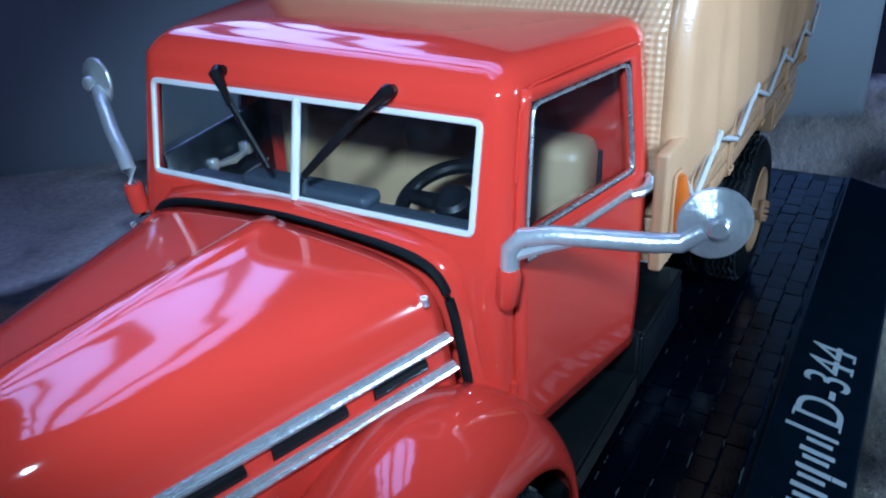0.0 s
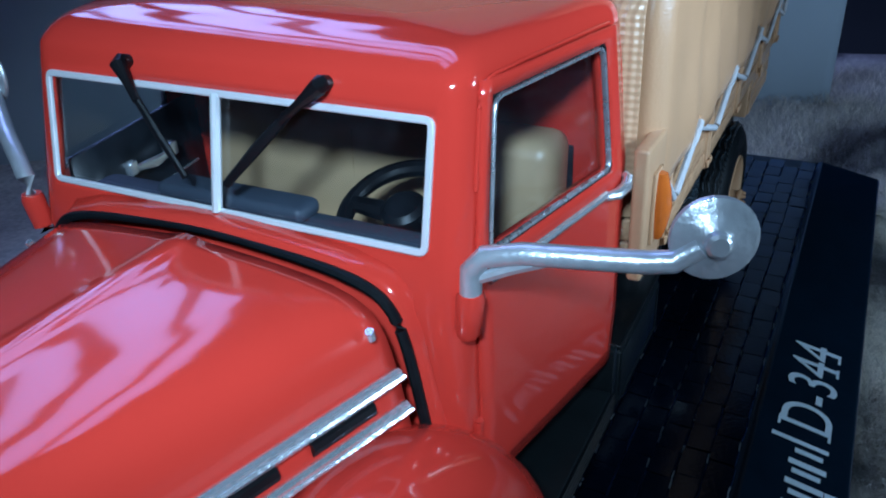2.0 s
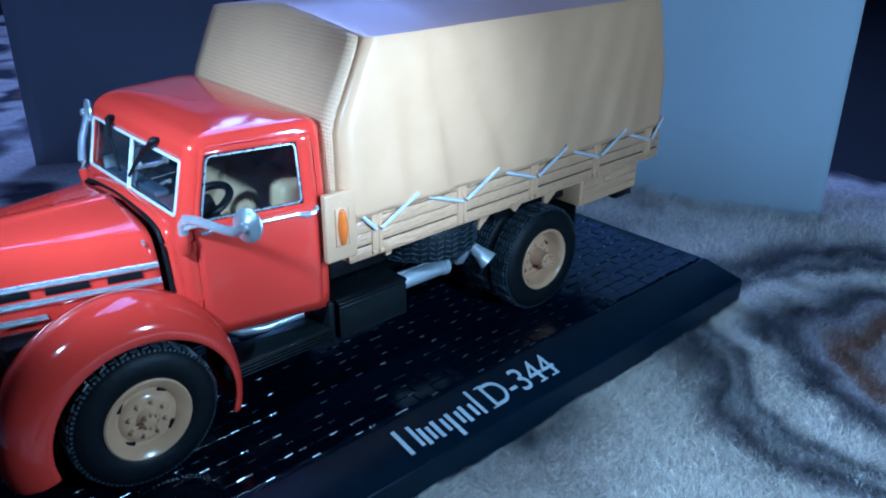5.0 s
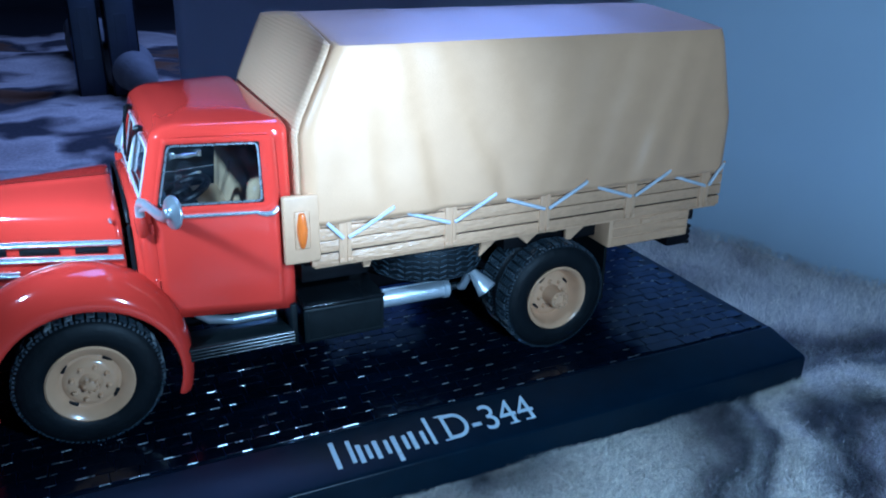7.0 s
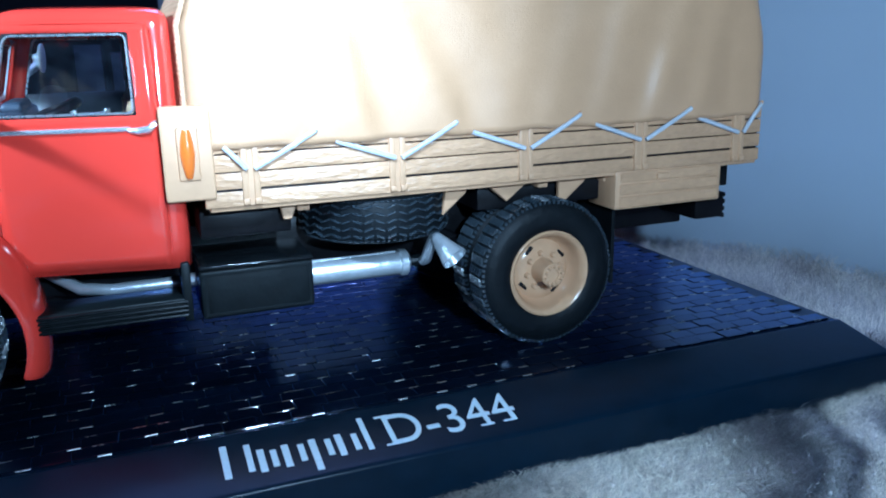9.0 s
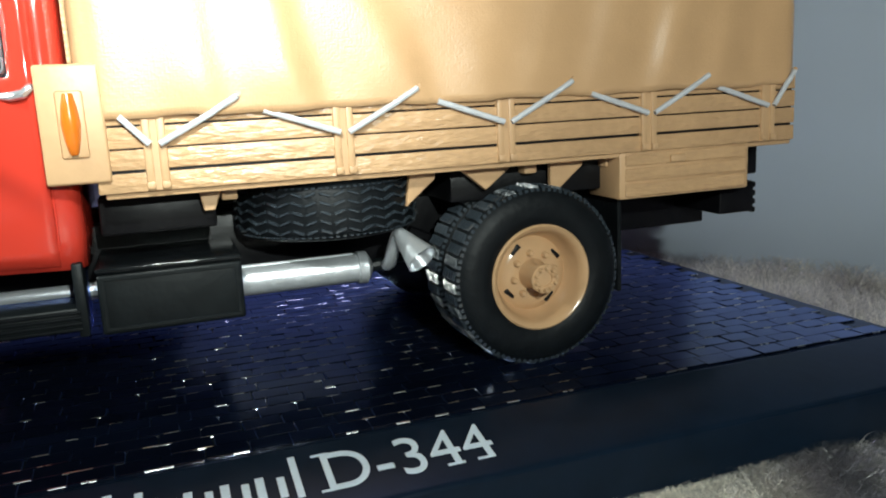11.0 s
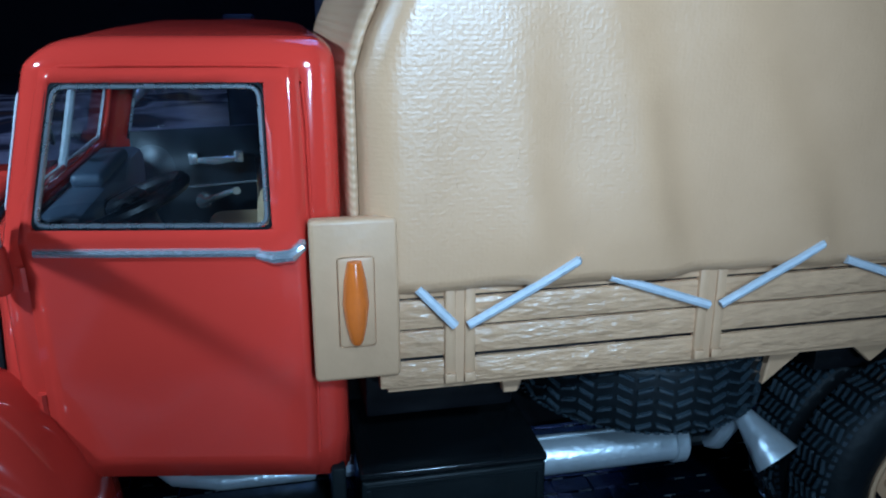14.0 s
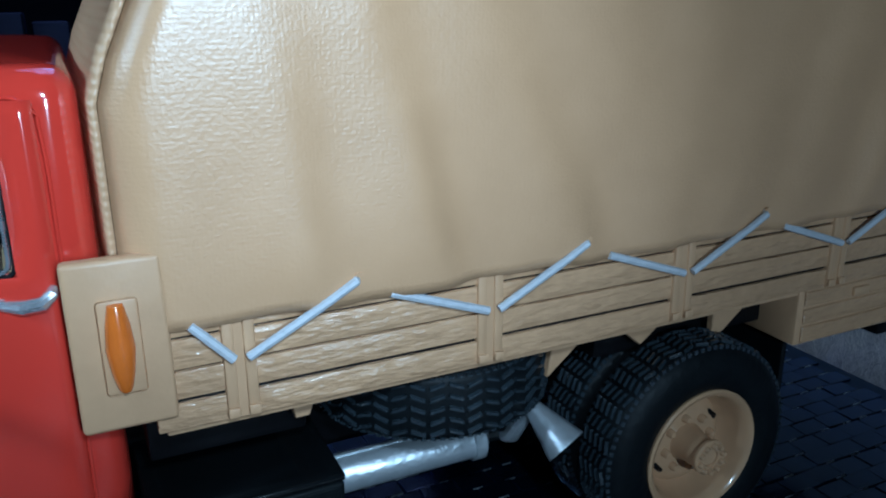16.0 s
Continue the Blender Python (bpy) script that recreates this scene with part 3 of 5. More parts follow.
def wheel(name, at, side=-1, dual=False, turn=0.0):
    """side -1: outer face towards -y."""
    root = new(name)
    root.parent = TRUCK
    root.matrix_local = Matrix.Translation(Vector(at) * MM) @ pose(0, 0, 0, 0, turn, 0 if side < 0 else 180)
    tyre(root, 5.4)
    if dual:
        tyre(root, 5.4, (0, 6.6, 0))
    face = 2.2 if dual else 0.45
    rim = part("rim", lathe(rim_profile(dual), "y", 56, caps=False), RIM, root, "glossy beige steel rim")
    r_slot = 4.0 if dual else 4.75
    for k in range(4):
        a = k * math.tau / 4 + 0.35
        b2 = box(-0.85, 0.85, -0.1, 0.5, -0.36, 0.36, 0.22, 2)
        bmesh.ops.transform(b2, matrix=Matrix.Rotation(a, 4, "Y") @ Matrix.Translation((0, face + (0.25 if dual else 0.55), r_slot)) @ Matrix.Rotation(radians(-14), 4, "Y"), verts=b2.verts)
        part("slot", b2, BLACK, rim, "dark slot in the rim")
    for k in range(8):
        a = k * math.tau / 8
        part("wheel_nut", lathe([(0, -0.75), (0.26, -0.7), (0.42, -0.45), (0.46, 0.3)], "y", 12), RIM, rim, at=(2.9 * math.cos(a), face, 2.9 * math.sin(a)))
    if dual:
        prof = [(0, -1.1), (0.9, -1.1), (0.95, -1.35), (1.75, -1.35), (1.9, -1.2), (1.9, -0.9), (1.65, -0.7), (1.75, 1.2), (2.1, 2.4)]
        ring, front = 1.42, -1.45
    else:
        prof = [(0, -0.9), (0.8, -0.9), (1.1, -0.7), (1.3, -0.2), (1.6, 0.1), (1.9, 0.6)]
        ring, front = 1.05, -0.75
    part("hub", lathe(prof, "y", 24), RIM, rim)
    for k in range(10 if dual else 8):
        a = k * math.tau / (10 if dual else 8) + 0.2
        part("hub_bolt", lathe([(0, -0.42), (0.2, -0.38), (0.3, -0.15), (0.32, 0.4)], "y", 10), RIM, rim, at=(ring * math.cos(a), front, ring * math.sin(a)))
    return root


wheel("wheel", (-0.7, -27.6, 11.9), -1, turn=20)
wheel("wheel", (-0.7, 2 * YC + 27.6, 11.9), 1)
wheel("wheel", (87.1, -29.2, 11.75), -1, dual=True, turn=35)
wheel("wheel", (87.1, 2 * YC + 29.2, 11.75), 1, dual=True)


# -- cab --
Z_SILL, Z_HEAD = 39.1, 48.95  # side windows
Z_GLASS = (39.55, 48.2)  # windscreen


def cab_front(z):
    return 11.2 + 0.24 * (z - 39.5) if z > 36 else 10.36


def side_half(x, z):
    return 19.9 + (x - 13) * 0.195 - max(0.0, z - 39) * 0.10 - max(0.0, 26 - z) * 0.05


def bez(a, b, c, n):
    return [tuple((1 - t) ** 2 * p + 2 * t * (1 - t) * q + t * t * r for p, q, r in zip(a, b, c)) for t in (i / n for i in range(1, n))]


def cab_outline(z, out=0.0):
    """Half of the plan at a height, from the middle of the front to the middle of the back: (x, half width)."""
    f, e = cab_front(z), 16.9
    s = f + 1.9
    h = side_half(s, z)
    g = f - 0.5
    pts = [(g, 0.0), (g, 6.0), (g, e), (g, 17.4)]
    pts += bez((g, 17.4), (g + 0.1, h - 0.2), (s, h), 5) + [(s, h)]
    for k in (0.2, 0.5, 0.8):
        x = lerp(s, 29.5, k)
        pts.append((x, side_half(x, z)))
    pts.append((29.5, side_half(29.5, z)))
    pts.append((31.6, side_half(31.6, z)))
    pts += bez((31.6, side_half(31.6, z)), (34.4, side_half(34.4, z)), (34.6, 20.5), 5) + [(34.6, 20.5), (34.6, 8.0), (34.6, 0.0)]
    return pts


FRONT_END, SIDE_START, SIDE_END = 2, 8, 12


def cab_ring(z, k=1.0, lift=0.0):
    half = cab_outline(z)
    cx = 23.5
    pts = [(lerp(cx, x, k), h * k) for x, h in half]
    ring = [(x, YC - h, z + lift) for x, h in pts]
    ring += [(x, YC + h, z + lift) for x, h in pts[-2:0:-1]]
    return ring


def cab():
    rows = [cab_ring(z) for z in (18.8, 22, 26, 30, 33, 36, 38, Z_SILL, Z_GLASS[0] + 0.1, 42, 45, Z_GLASS[1] - 0.1, Z_HEAD, 49.3)]
    # rounded roof edge, wider at the front, then a low crown
    half_pts = cab_outline(49.9)
    f, cx = half_pts[0][0], 23.5

    def roof(inset, z_at, k=1.0):
        pts = []
        for x, hw in half_pts:
            q = (cx - f - 3.6 * inset) / (cx - f) if x < cx else (34.6 - cx - 1.7 * inset) / (34.6 - cx)
            xx, hh = cx + (x - cx) * q * k, hw * (22 - 2.1 * inset) / 22 * k
            pts.append((xx, hh, z_at - 0.6 * max(0.0, (19.5 - xx) / 6.5) ** 2 * min(1.0, max(0.0, (z_at - 49.6) / 1.5))))
        return [(x, YC - hh, z) for x, hh, z in pts] + [(x, YC + hh, z) for x, hh, z in pts[-2:0:-1]]
    for a in (0, 15, 30, 45, 60, 75, 90):
        rows.append(roof(1 - math.cos(radians(a)), 49.9 + 2.15 * math.sin(radians(a))))
    for k in (0.9, 0.75, 0.55, 0.35, 0.12):
        rows.append(roof(1.0, 52.05 + 0.6 * (1 - k ** 3), k))
    n = len(rows[0])
    half = n // 2
    lo, hi = 7, 12

    def skip(i, j):
        if not lo <= i < hi:
            return False
        jj = j if j < half else n - 1 - j
        return (jj < FRONT_END and lo < i < hi - 1) or SIDE_START <= jj < SIDE_END
    bm = grid(rows, skip=skip, close=True)
    bm.verts.ensure_lookup_table()
    bm.faces.new(bm.verts[-n:])
    bmesh.ops.recalc_face_normals(bm, faces=bm.faces[:])
    ob = part("cab_shell", bm, RED, TRUCK, "glossy red cab shell", smooth=40)
    thicken(ob, 0.7)
    # floor and rear bulkhead inside
    part("cab_floor", box(9, 34, YC - 19, YC + 19, 19.0, 20.2, 0.2), BLACK, TRUCK)
    return ob


cab()


def rounded_loop(corners, r, n=5):
    """A closed loop through corners, each rounded."""
    pts, c = [], [Vector(p) for p in corners]
    for i, p in enumerate(c):
        a, b = (c[i - 1] - p).normalized(), (c[(i + 1) % len(c)] - p).normalized()
        p0, p1 = p + a * r, p + b * r
        for k in range(n + 1):
            t = k / n
            pts.append((1 - t) ** 2 * p0 + 2 * t * (1 - t) * p + t * t * p1)
    return pts


def strip(loop, width, depth, normal, lift=0.0):
    """A flat frame of the given width that runs along a closed loop, inwards."""
    c = sum(loop, Vector()) / len(loop)
    nrm = Vector(normal).normalized()
    bm = bmesh.new()
    n = len(loop)
    inner = []
    for i, p in enumerate(loop):
        d = (loop[(i + 1) % n] - loop[i - 1]).normalized()
        q = nrm.cross(d).normalized()
        if q.dot(c - p) < 0:
            q = -q
        inner.append(p + q * width)
    rings = [[p + nrm * (lift + h) for p in ring] for ring, h in ((loop, 0), (loop, depth * 0.7), ([lerp(a, b, 0.2) for a, b in zip(loop, inner)], depth), ([lerp(a, b, 0.8) for a, b in zip(loop, inner)], depth), (inner, depth * 0.7), (inner, 0))]
    grid([r + [r[0]] for r in rings], bm)
    bmesh.ops.remove_doubles(bm, verts=bm.verts[:], dist=1e-5)
    bmesh.ops.recalc_face_normals(bm, faces=bm.faces[:])
    return bm


def pane(loop, normal, lift, name, parent, label):
    bm = bmesh.new()
    nrm = Vector(normal).normalized()
    bm.faces.new([bm.verts.new(p + nrm * lift) for p in loop])
    ob = part(name, bm, GLASS, parent, label, smooth=0)
    ob.visible_shadow = False
    return ob


def windscreen():
    nrm = Vector((-1, 0, 0.24)).normalized()
    f = lambda z: cab_front(z) - 0.45
    z0, z1 = Z_GLASS
    corners = [(f(z0), YC - 17.3, z0), (f(z1), YC - 17.3, z1), (f(z1), YC + 17.3, z1), (f(z0), YC + 17.1, z0)]
    loop = rounded_loop(corners, 0.8)
    fr = part("windscreen_frame", strip(loop, 0.5, 0.3, nrm), WHITE, TRUCK, "white metal frame of the split windscreen")
    bm = bmesh.new()
    tube([(f(z0 + 0.2) - 0.15, YC, z0 + 0.2), (f(z1 - 0.2) - 0.15, YC, z1 - 0.2)], 0.38, 8, bm=bm)
    part("mullion", bm, WHITE, fr)
    pane(loop, nrm, -0.3, "windscreen_glass", TRUCK, "clear plastic windscreen")


windscreen()


def side_window(sgn, open_name="door"):
    def P(x, z, out=0.0):
        return Vector((x, YC + sgn * (side_half(x, z) + out), z))
    s0, s1 = cab_front(Z_SILL) + 1.75, cab_front(Z_HEAD) + 1.75
    # door skin: a shallow proud panel with the window left open
    rows = []
    zs = [19.4, 21, 25, 30, 35, 38, Z_SILL - 0.1, 42, 45, Z_HEAD + 0.1, 50.0]
    for z in zs:
        a, b = cab_front(max(z, 36)) + 1.2 if z > 36 else 12.3, 31.9
        w0, w1 = cab_front(z) + 1.95 if z > 36 else 13.6, 29.55
        xs = [a, w0] + [lerp(w0, w1, k) for k in (0.25, 0.5, 0.75)] + [w1, lerp(w1, b, 0.6), b]
        rows.append([P(x, z, 0.28 if 0 < i < len(xs) - 1 else 0.12) for i, x in enumerate(xs)])
    bm = grid(rows, skip=lambda i, j: 6 <= i < 9 and 1 <= j < 5)
    bmesh.ops.recalc_face_normals(bm, faces=bm.faces[:])
    door = part("door", bm, RED, TRUCK, "glossy red cab door", smooth=40)
    thicken(door, 0.5, 0.0)
    nrm = Vector((-0.19, sgn, 0.10)).normalized()
    loop = rounded_loop([P(s0, Z_SILL - 0.3, 0.25), P(s1, Z_HEAD + 0.3, 0.25), P(29.7, Z_HEAD + 0.3, 0.25), P(29.7, Z_SILL - 0.3, 0.25)], 1.2)
    part("window_seal", strip(loop, 0.30, 0.26, nrm), RUBBER, door, "black rubber window seal")
    inner = rounded_loop([P(s0 + 0.32, Z_SILL + 0.02, 0.25), P(s1 + 0.32, Z_HEAD - 0.02, 0.25), P(29.38, Z_HEAD - 0.02, 0.25), P(29.38, Z_SILL + 0.02, 0.25)], 1.05)
    part("window_frame", strip(inner, 0.32, 0.34, nrm), STEEL, door, "chromed window frame")
    pane(loop, nrm, -0.5, "window_glass", door, "clear plastic side window")
    # belt rail and handle
    rail = [P(13.0, 37.35, 0.5)] + [P(x, 37.35, 0.55) for x in (18, 24, 28.6)]
    part("belt_trim", tube(rail, 0.34, 8), CHROME, door, "chrome belt strip")
    part("door_handle", tube([P(28.4, 37.2, 0.6), P(29.6, 37.1, 1.0), P(30.8, 37.3, 1.1), P(31.4, 37.9, 0.9), P(31.5, 38.1, 0.5)], [0.35, 0.5, 0.5, 0.42, 0.3], 10), CHROME, door, "chrome door handle")
    # drip rail over the door and hinges
    top = bez((14.45, 48.4), (14.9, 50.1), (16.8, 50.15), 6) + [(20, 50.2), (24, 50.2), (28, 50.2)] + bez((30.0, 50.2), (32.0, 50.2), (32.2, 48.4), 6)
    part("drip_rail", tube([P(13.2, 43.5, 0.1), P(14.45, 48.4, 0.15)] + [P(x, z, 0.15) for x, z in top] + [P(32.25, 46, 0.12), P(32.2, 38, 0.10), P(32.1, 30, 0.08), P(32.0, 21, 0.04)], 0.14, 8), RED, door)
    for z in (24.5, 34.5):
        part("hinge", tube([P(11.9, z, 0.2), P(11.9, z + 1.8, 0.2)], 0.36, 8), RED, door)
    return door


side_window(-1)
side_window(1)


def wipers():
    for y0, y1 in ((5.0, -1.0), (-12.6, -4.8)):
        top = Vector((cab_front(49.5) - 1.5, y0, 49.5))
        knee = Vector((cab_front(47.4) - 1.9, lerp(y0, y1, 0.35), 47.2))
        tip = Vector((cab_front(42.0) - 1.3, y1, 42.2))
        w = part("wiper", tube([top + Vector((1.0, 0, 0)), top + Vector((0.3, 0, 0.1)), top, lerp(top, knee, 0.5), knee], [0.5, 0.62, 0.62, 0.36, 0.32], 10), BLACK, TRUCK, "black windscreen wiper")
        part("blade", tube([lerp(top, knee, 0.8), lerp(knee, tip, 0.4), tip], [0.22, 0.26, 0.20], 8, flat=1.6), RUBBER, w)


wipers()


def mirrors():
    for sgn in (-1, 1):
        y = lambda v: YC + sgn * v
        foot = part("mirror", tube([(10.4, y(19.9), 34.6), (10.4, y(20.1), 35.1), (10.3, y(20.4), 37.6), (10.3, y(20.4), 38.0)], [0.7, 0.9, 0.95, 0.8], 12), RED, TRUCK, "door mirror on a red bracket with a silver arm")
        if sgn < 0:
            arm = [(10.3, y(20.4), 37.6), (10.3, y(20.5), 39.6), (10.5, y(21.3), 40.6), (11.0, y(23.5), 41.0), (12.4, y(30.5), 41.2), (12.9, y(32.0), 41.3), (13.4, y(33.3), 42.3)]
            c = Vector((13.7, y(34.0), 42.7))
            part("arm_strut", tube([(10.4, y(20.8), 39.0), (10.8, y(23.0), 40.0), (11.3, y(25.5), 40.9)], 0.4, 8), SILVER, foot)
        else:
            arm = [(10.3, y(20.4), 37.6), (10.4, y(20.6), 39.4), (10.9, y(21.6), 40.6), (12.2, y(24.2), 42.2), (14.2, y(27.4), 43.8), (15.0, y(28.6), 44.4), (15.4, y(29.2), 45.2)]
            c = Vector((15.7, y(29.8), 45.7))
        part("arm", tube(arm, 0.72, 16), SILVER, foot, "silver mirror arm")
        ahead = Vector((0.90, 0.38, -0.10) if sgn < 0 else (1.0, -0.12, -0.05)).normalized()
        bm = lathe([(0.0, -1.35), (0.6, -1.32), (0.82, -1.15), (0.88, -0.6), (1.2, -0.35), (2.45, -0.08), (2.8, 0.08), (2.9, 0.3), (2.85, 0.5), (2.6, 0.58), (0, 0.6)], "x", 32)
        bmesh.ops.scale(bm, vec=(0.9, 0.87, 0.87), verts=bm.verts)
        bmesh.ops.transform(bm, matrix=Matrix.Translation(c) @ Vector((1, 0, 0)).rotation_difference(ahead).to_matrix().to_4x4(), verts=bm.verts)
        part("mirror_head", bm, SILVER, foot, "round silver mirror head")


mirrors()


# -- bonnet, nose and front wings --
REAR_SEC = [(17.8, 20), (17.4, 26), (17.0, 29), (16.5, 32), (16.1, 34.2), (15.3, 36.5), (13.8, 37.8), (10.5, 38.6), (5, 39.05), (1.2, 39.25), (0.8, 39.55), (0, 39.6)]
FRONT_SEC = [(10.4, 20), (10.0, 26), (9.8, 29), (9.2, 32), (8.8, 34.2), (8.1, 36.3), (7.2, 37.7), (5.6, 38.5), (3.0, 38.95), (1.2, 39.12), (0.8, 39.4), (0, 39.45)]


def bonnet_section(x):
    t = (7.4 - x) / 25.0
    pts = [(lerp(a[0], b[0], t), lerp(a[1], b[1], t)) for a, b in zip(REAR_SEC, FRONT_SEC)]
    if x < -17.6:
        k = min(1.0, (-17.6 - x) / 9.5)
        s = math.sqrt(max(0.0, 1 - k * k))
        pts = [(h * (0.35 + 0.65 * s), 20 + (z - 20) * (0.55 + 0.45 * s)) for h, z in pts]
    return pts


def bonnet_half(x, z):
    pts = bonnet_section(x)
    for a, b in zip(pts, pts[1:]):
        if a[1] <= z <= b[1]:
            return lerp(a[0], b[0], (z - a[1]) / (b[1] - a[1]))
    return pts[0][0]


def bonnet():
    xs = [7.4, 5, 1, -4, -9, -14, -17.6, -19.5, -21.5, -23.2, -24.6, -25.8, -26.6, -27.0]
    rows = []
    for x in xs:
        half = bonnet_section(x)
        rows.append([(x, YC - h, z) for h, z in half] + [(x, YC + h, z) for h, z in half[-2::-1]])
    bm = grid(rows)
    bmesh.ops.recalc_face_normals(bm, faces=bm.faces[:])
    hood = part("bonnet", bm, RED, TRUCK, "glossy red bonnet with a low middle ridge", smooth=50)
    mod = hood.modifiers.new("smooth", "SUBSURF")
    mod.levels = mod.render_levels = 1
    thicken(hood, 0.6)
    # black rubber seal where the bonnet meets the cab
    sec = bonnet_section(8.2)
    sec[-3:] = [(1.2, sec[-3][1]), (0, sec[-3][1])]
    loop = [Vector((8.6, YC - h - 0.05, z - 0.02)) for h, z in sec[1:]] + [Vector((8.6, YC + h + 0.05, z - 0.02)) for h, z in sec[-2:0:-1]]
    for _ in range(2):
        loop = [loop[0]] + [q for a, b in zip(loop, loop[1:]) for q in (a.lerp(b, 0.25), a.lerp(b, 0.75))] + [loop[-1]]
    part("bonnet_seal", tube(loop, [lerp(0.24, 0.40, min(1.0, abs(p.y - YC) / 13) ** 2) for p in loop], 8), RUBBER, TRUCK, "black rubber seal between bonnet and cab")
    # cowl between seal and cab
    rows = [[(x, YC - (h + g), z + g * 0.6) for h, z in sec] + [(x, YC + (h + g), z + g * 0.6) for h, z in sec[-2::-1]] for x, g in ((8.9, 0.1), (9.6, 0.5), (10.9, 1.2))]
    bm = grid(rows)
    bmesh.ops.recalc_face_normals(bm, faces=bm.faces[:])
    thicken(part("cowl", bm, RED, TRUCK, smooth=50), 0.5)
    for sgn in (-1, 1):
        def S(x, z, out):
            return (x, YC + sgn * (bonnet_half(x, z) + out), z)
        for z, a, b in ((32.6, 7.2, -17.4), (30.1, 7.2, -17.4), (27.7, -8.6, -17.2)):
            part("side_trim", tube([S(lerp(a, b, k / 8), z, 0.25) for k in range(9)], 0.45, 8, flat=1.25), CHROME, hood, "ribbed chrome strip")
            part("side_trim_ridge", tube([S(lerp(a, b, k / 8), z, 0.62) for k in range(9)], 0.22, 6), CHROME, hood)
        for a, b in ((5.0, 0.2), (-2.2, -8.0), (-10.0, -15.2)):
            part("vent", tube([S(lerp(a, b, k / 4), 31.35, -0.28) for k in range(5)], 0.66, 10), BLACK, hood, "black vent slot")
        part("bonnet_catch", tube([S(6.4, 28.6, 0.3), S(6.4, 27.6, 0.7), S(6.4, 26.2, 0.4)], [0.4, 0.55, 0.4], 8), RED, hood)
        for x in (5.4,):
            part("bonnet_hook", tube([S(x + 0.6, 35.9, 0.5), S(x + 0.4, 36.6, 0.9)], 0.3, 8), CHROME, hood)
        for k, z in enumerate((31.0, 28.6, 26.2, 23.8, 21.4)):
            pts = [(x, YC + sgn * (bonnet_half(x, z) + 0.3), z) for x in (-19.6, -21, -22.4, -23.8)]
            part("grille_bar", tube(pts, 0.5, 8), CHROME, hood, "chrome grille bar")
    return hood


bonnet()


def wing(sgn):
    """Front wing: a rounded arch from the bonnet out over the wheel."""
    cx, cz = -1.0, 11.9
    rows = []
    for i in range(41):
        a = radians(lerp(-22, 196, i / 40))
        c, s = math.cos(a), math.sin(a)
        rear = max(0.0, c)
        prof = [(16.0, 12.5), (18.2, 15.2), (19.0, 17.5), (19.2, 19.5), (18.9, 21.6), (17.9, 23.3), (16.4, 24.5), (14.9, 25.1), (13.6, 25.2), (12.9, 24.9)]
        row = []
        for r, h in prof:
            r2 = 12.9 + (r - 12.9) * (1 - 0.62 * rear ** 2 if c > 0 else 1.0)
            stretch = 1.12 if c > 0 else 1.05
            row.append((cx + r2 * c * stretch, YC + sgn * h, cz + r2 * s))
        rows.append(row)
    bm = grid(rows)
    bmesh.ops.recalc_face_normals(bm, faces=bm.faces[:])
    ob = part("front_wing", bm, RED, TRUCK, "glossy red front wing", smooth=60)
    thicken(ob, 0.6)
    mod = ob.modifiers.new("smooth", "SUBSURF")
    mod.levels = mod.render_levels = 1
    return ob


wing(-1)
wing(1)
part("inner_arch", box(-16, 8, YC - 15.5, YC + 15.5, 14, 26, 1.0), BLACK, TRUCK)


# -- inside the cab --
GREYDARK = mat("black_cab_lining", (0.012, 0.014, 0.018), 0.42, 0, 0, 0.3, 500)


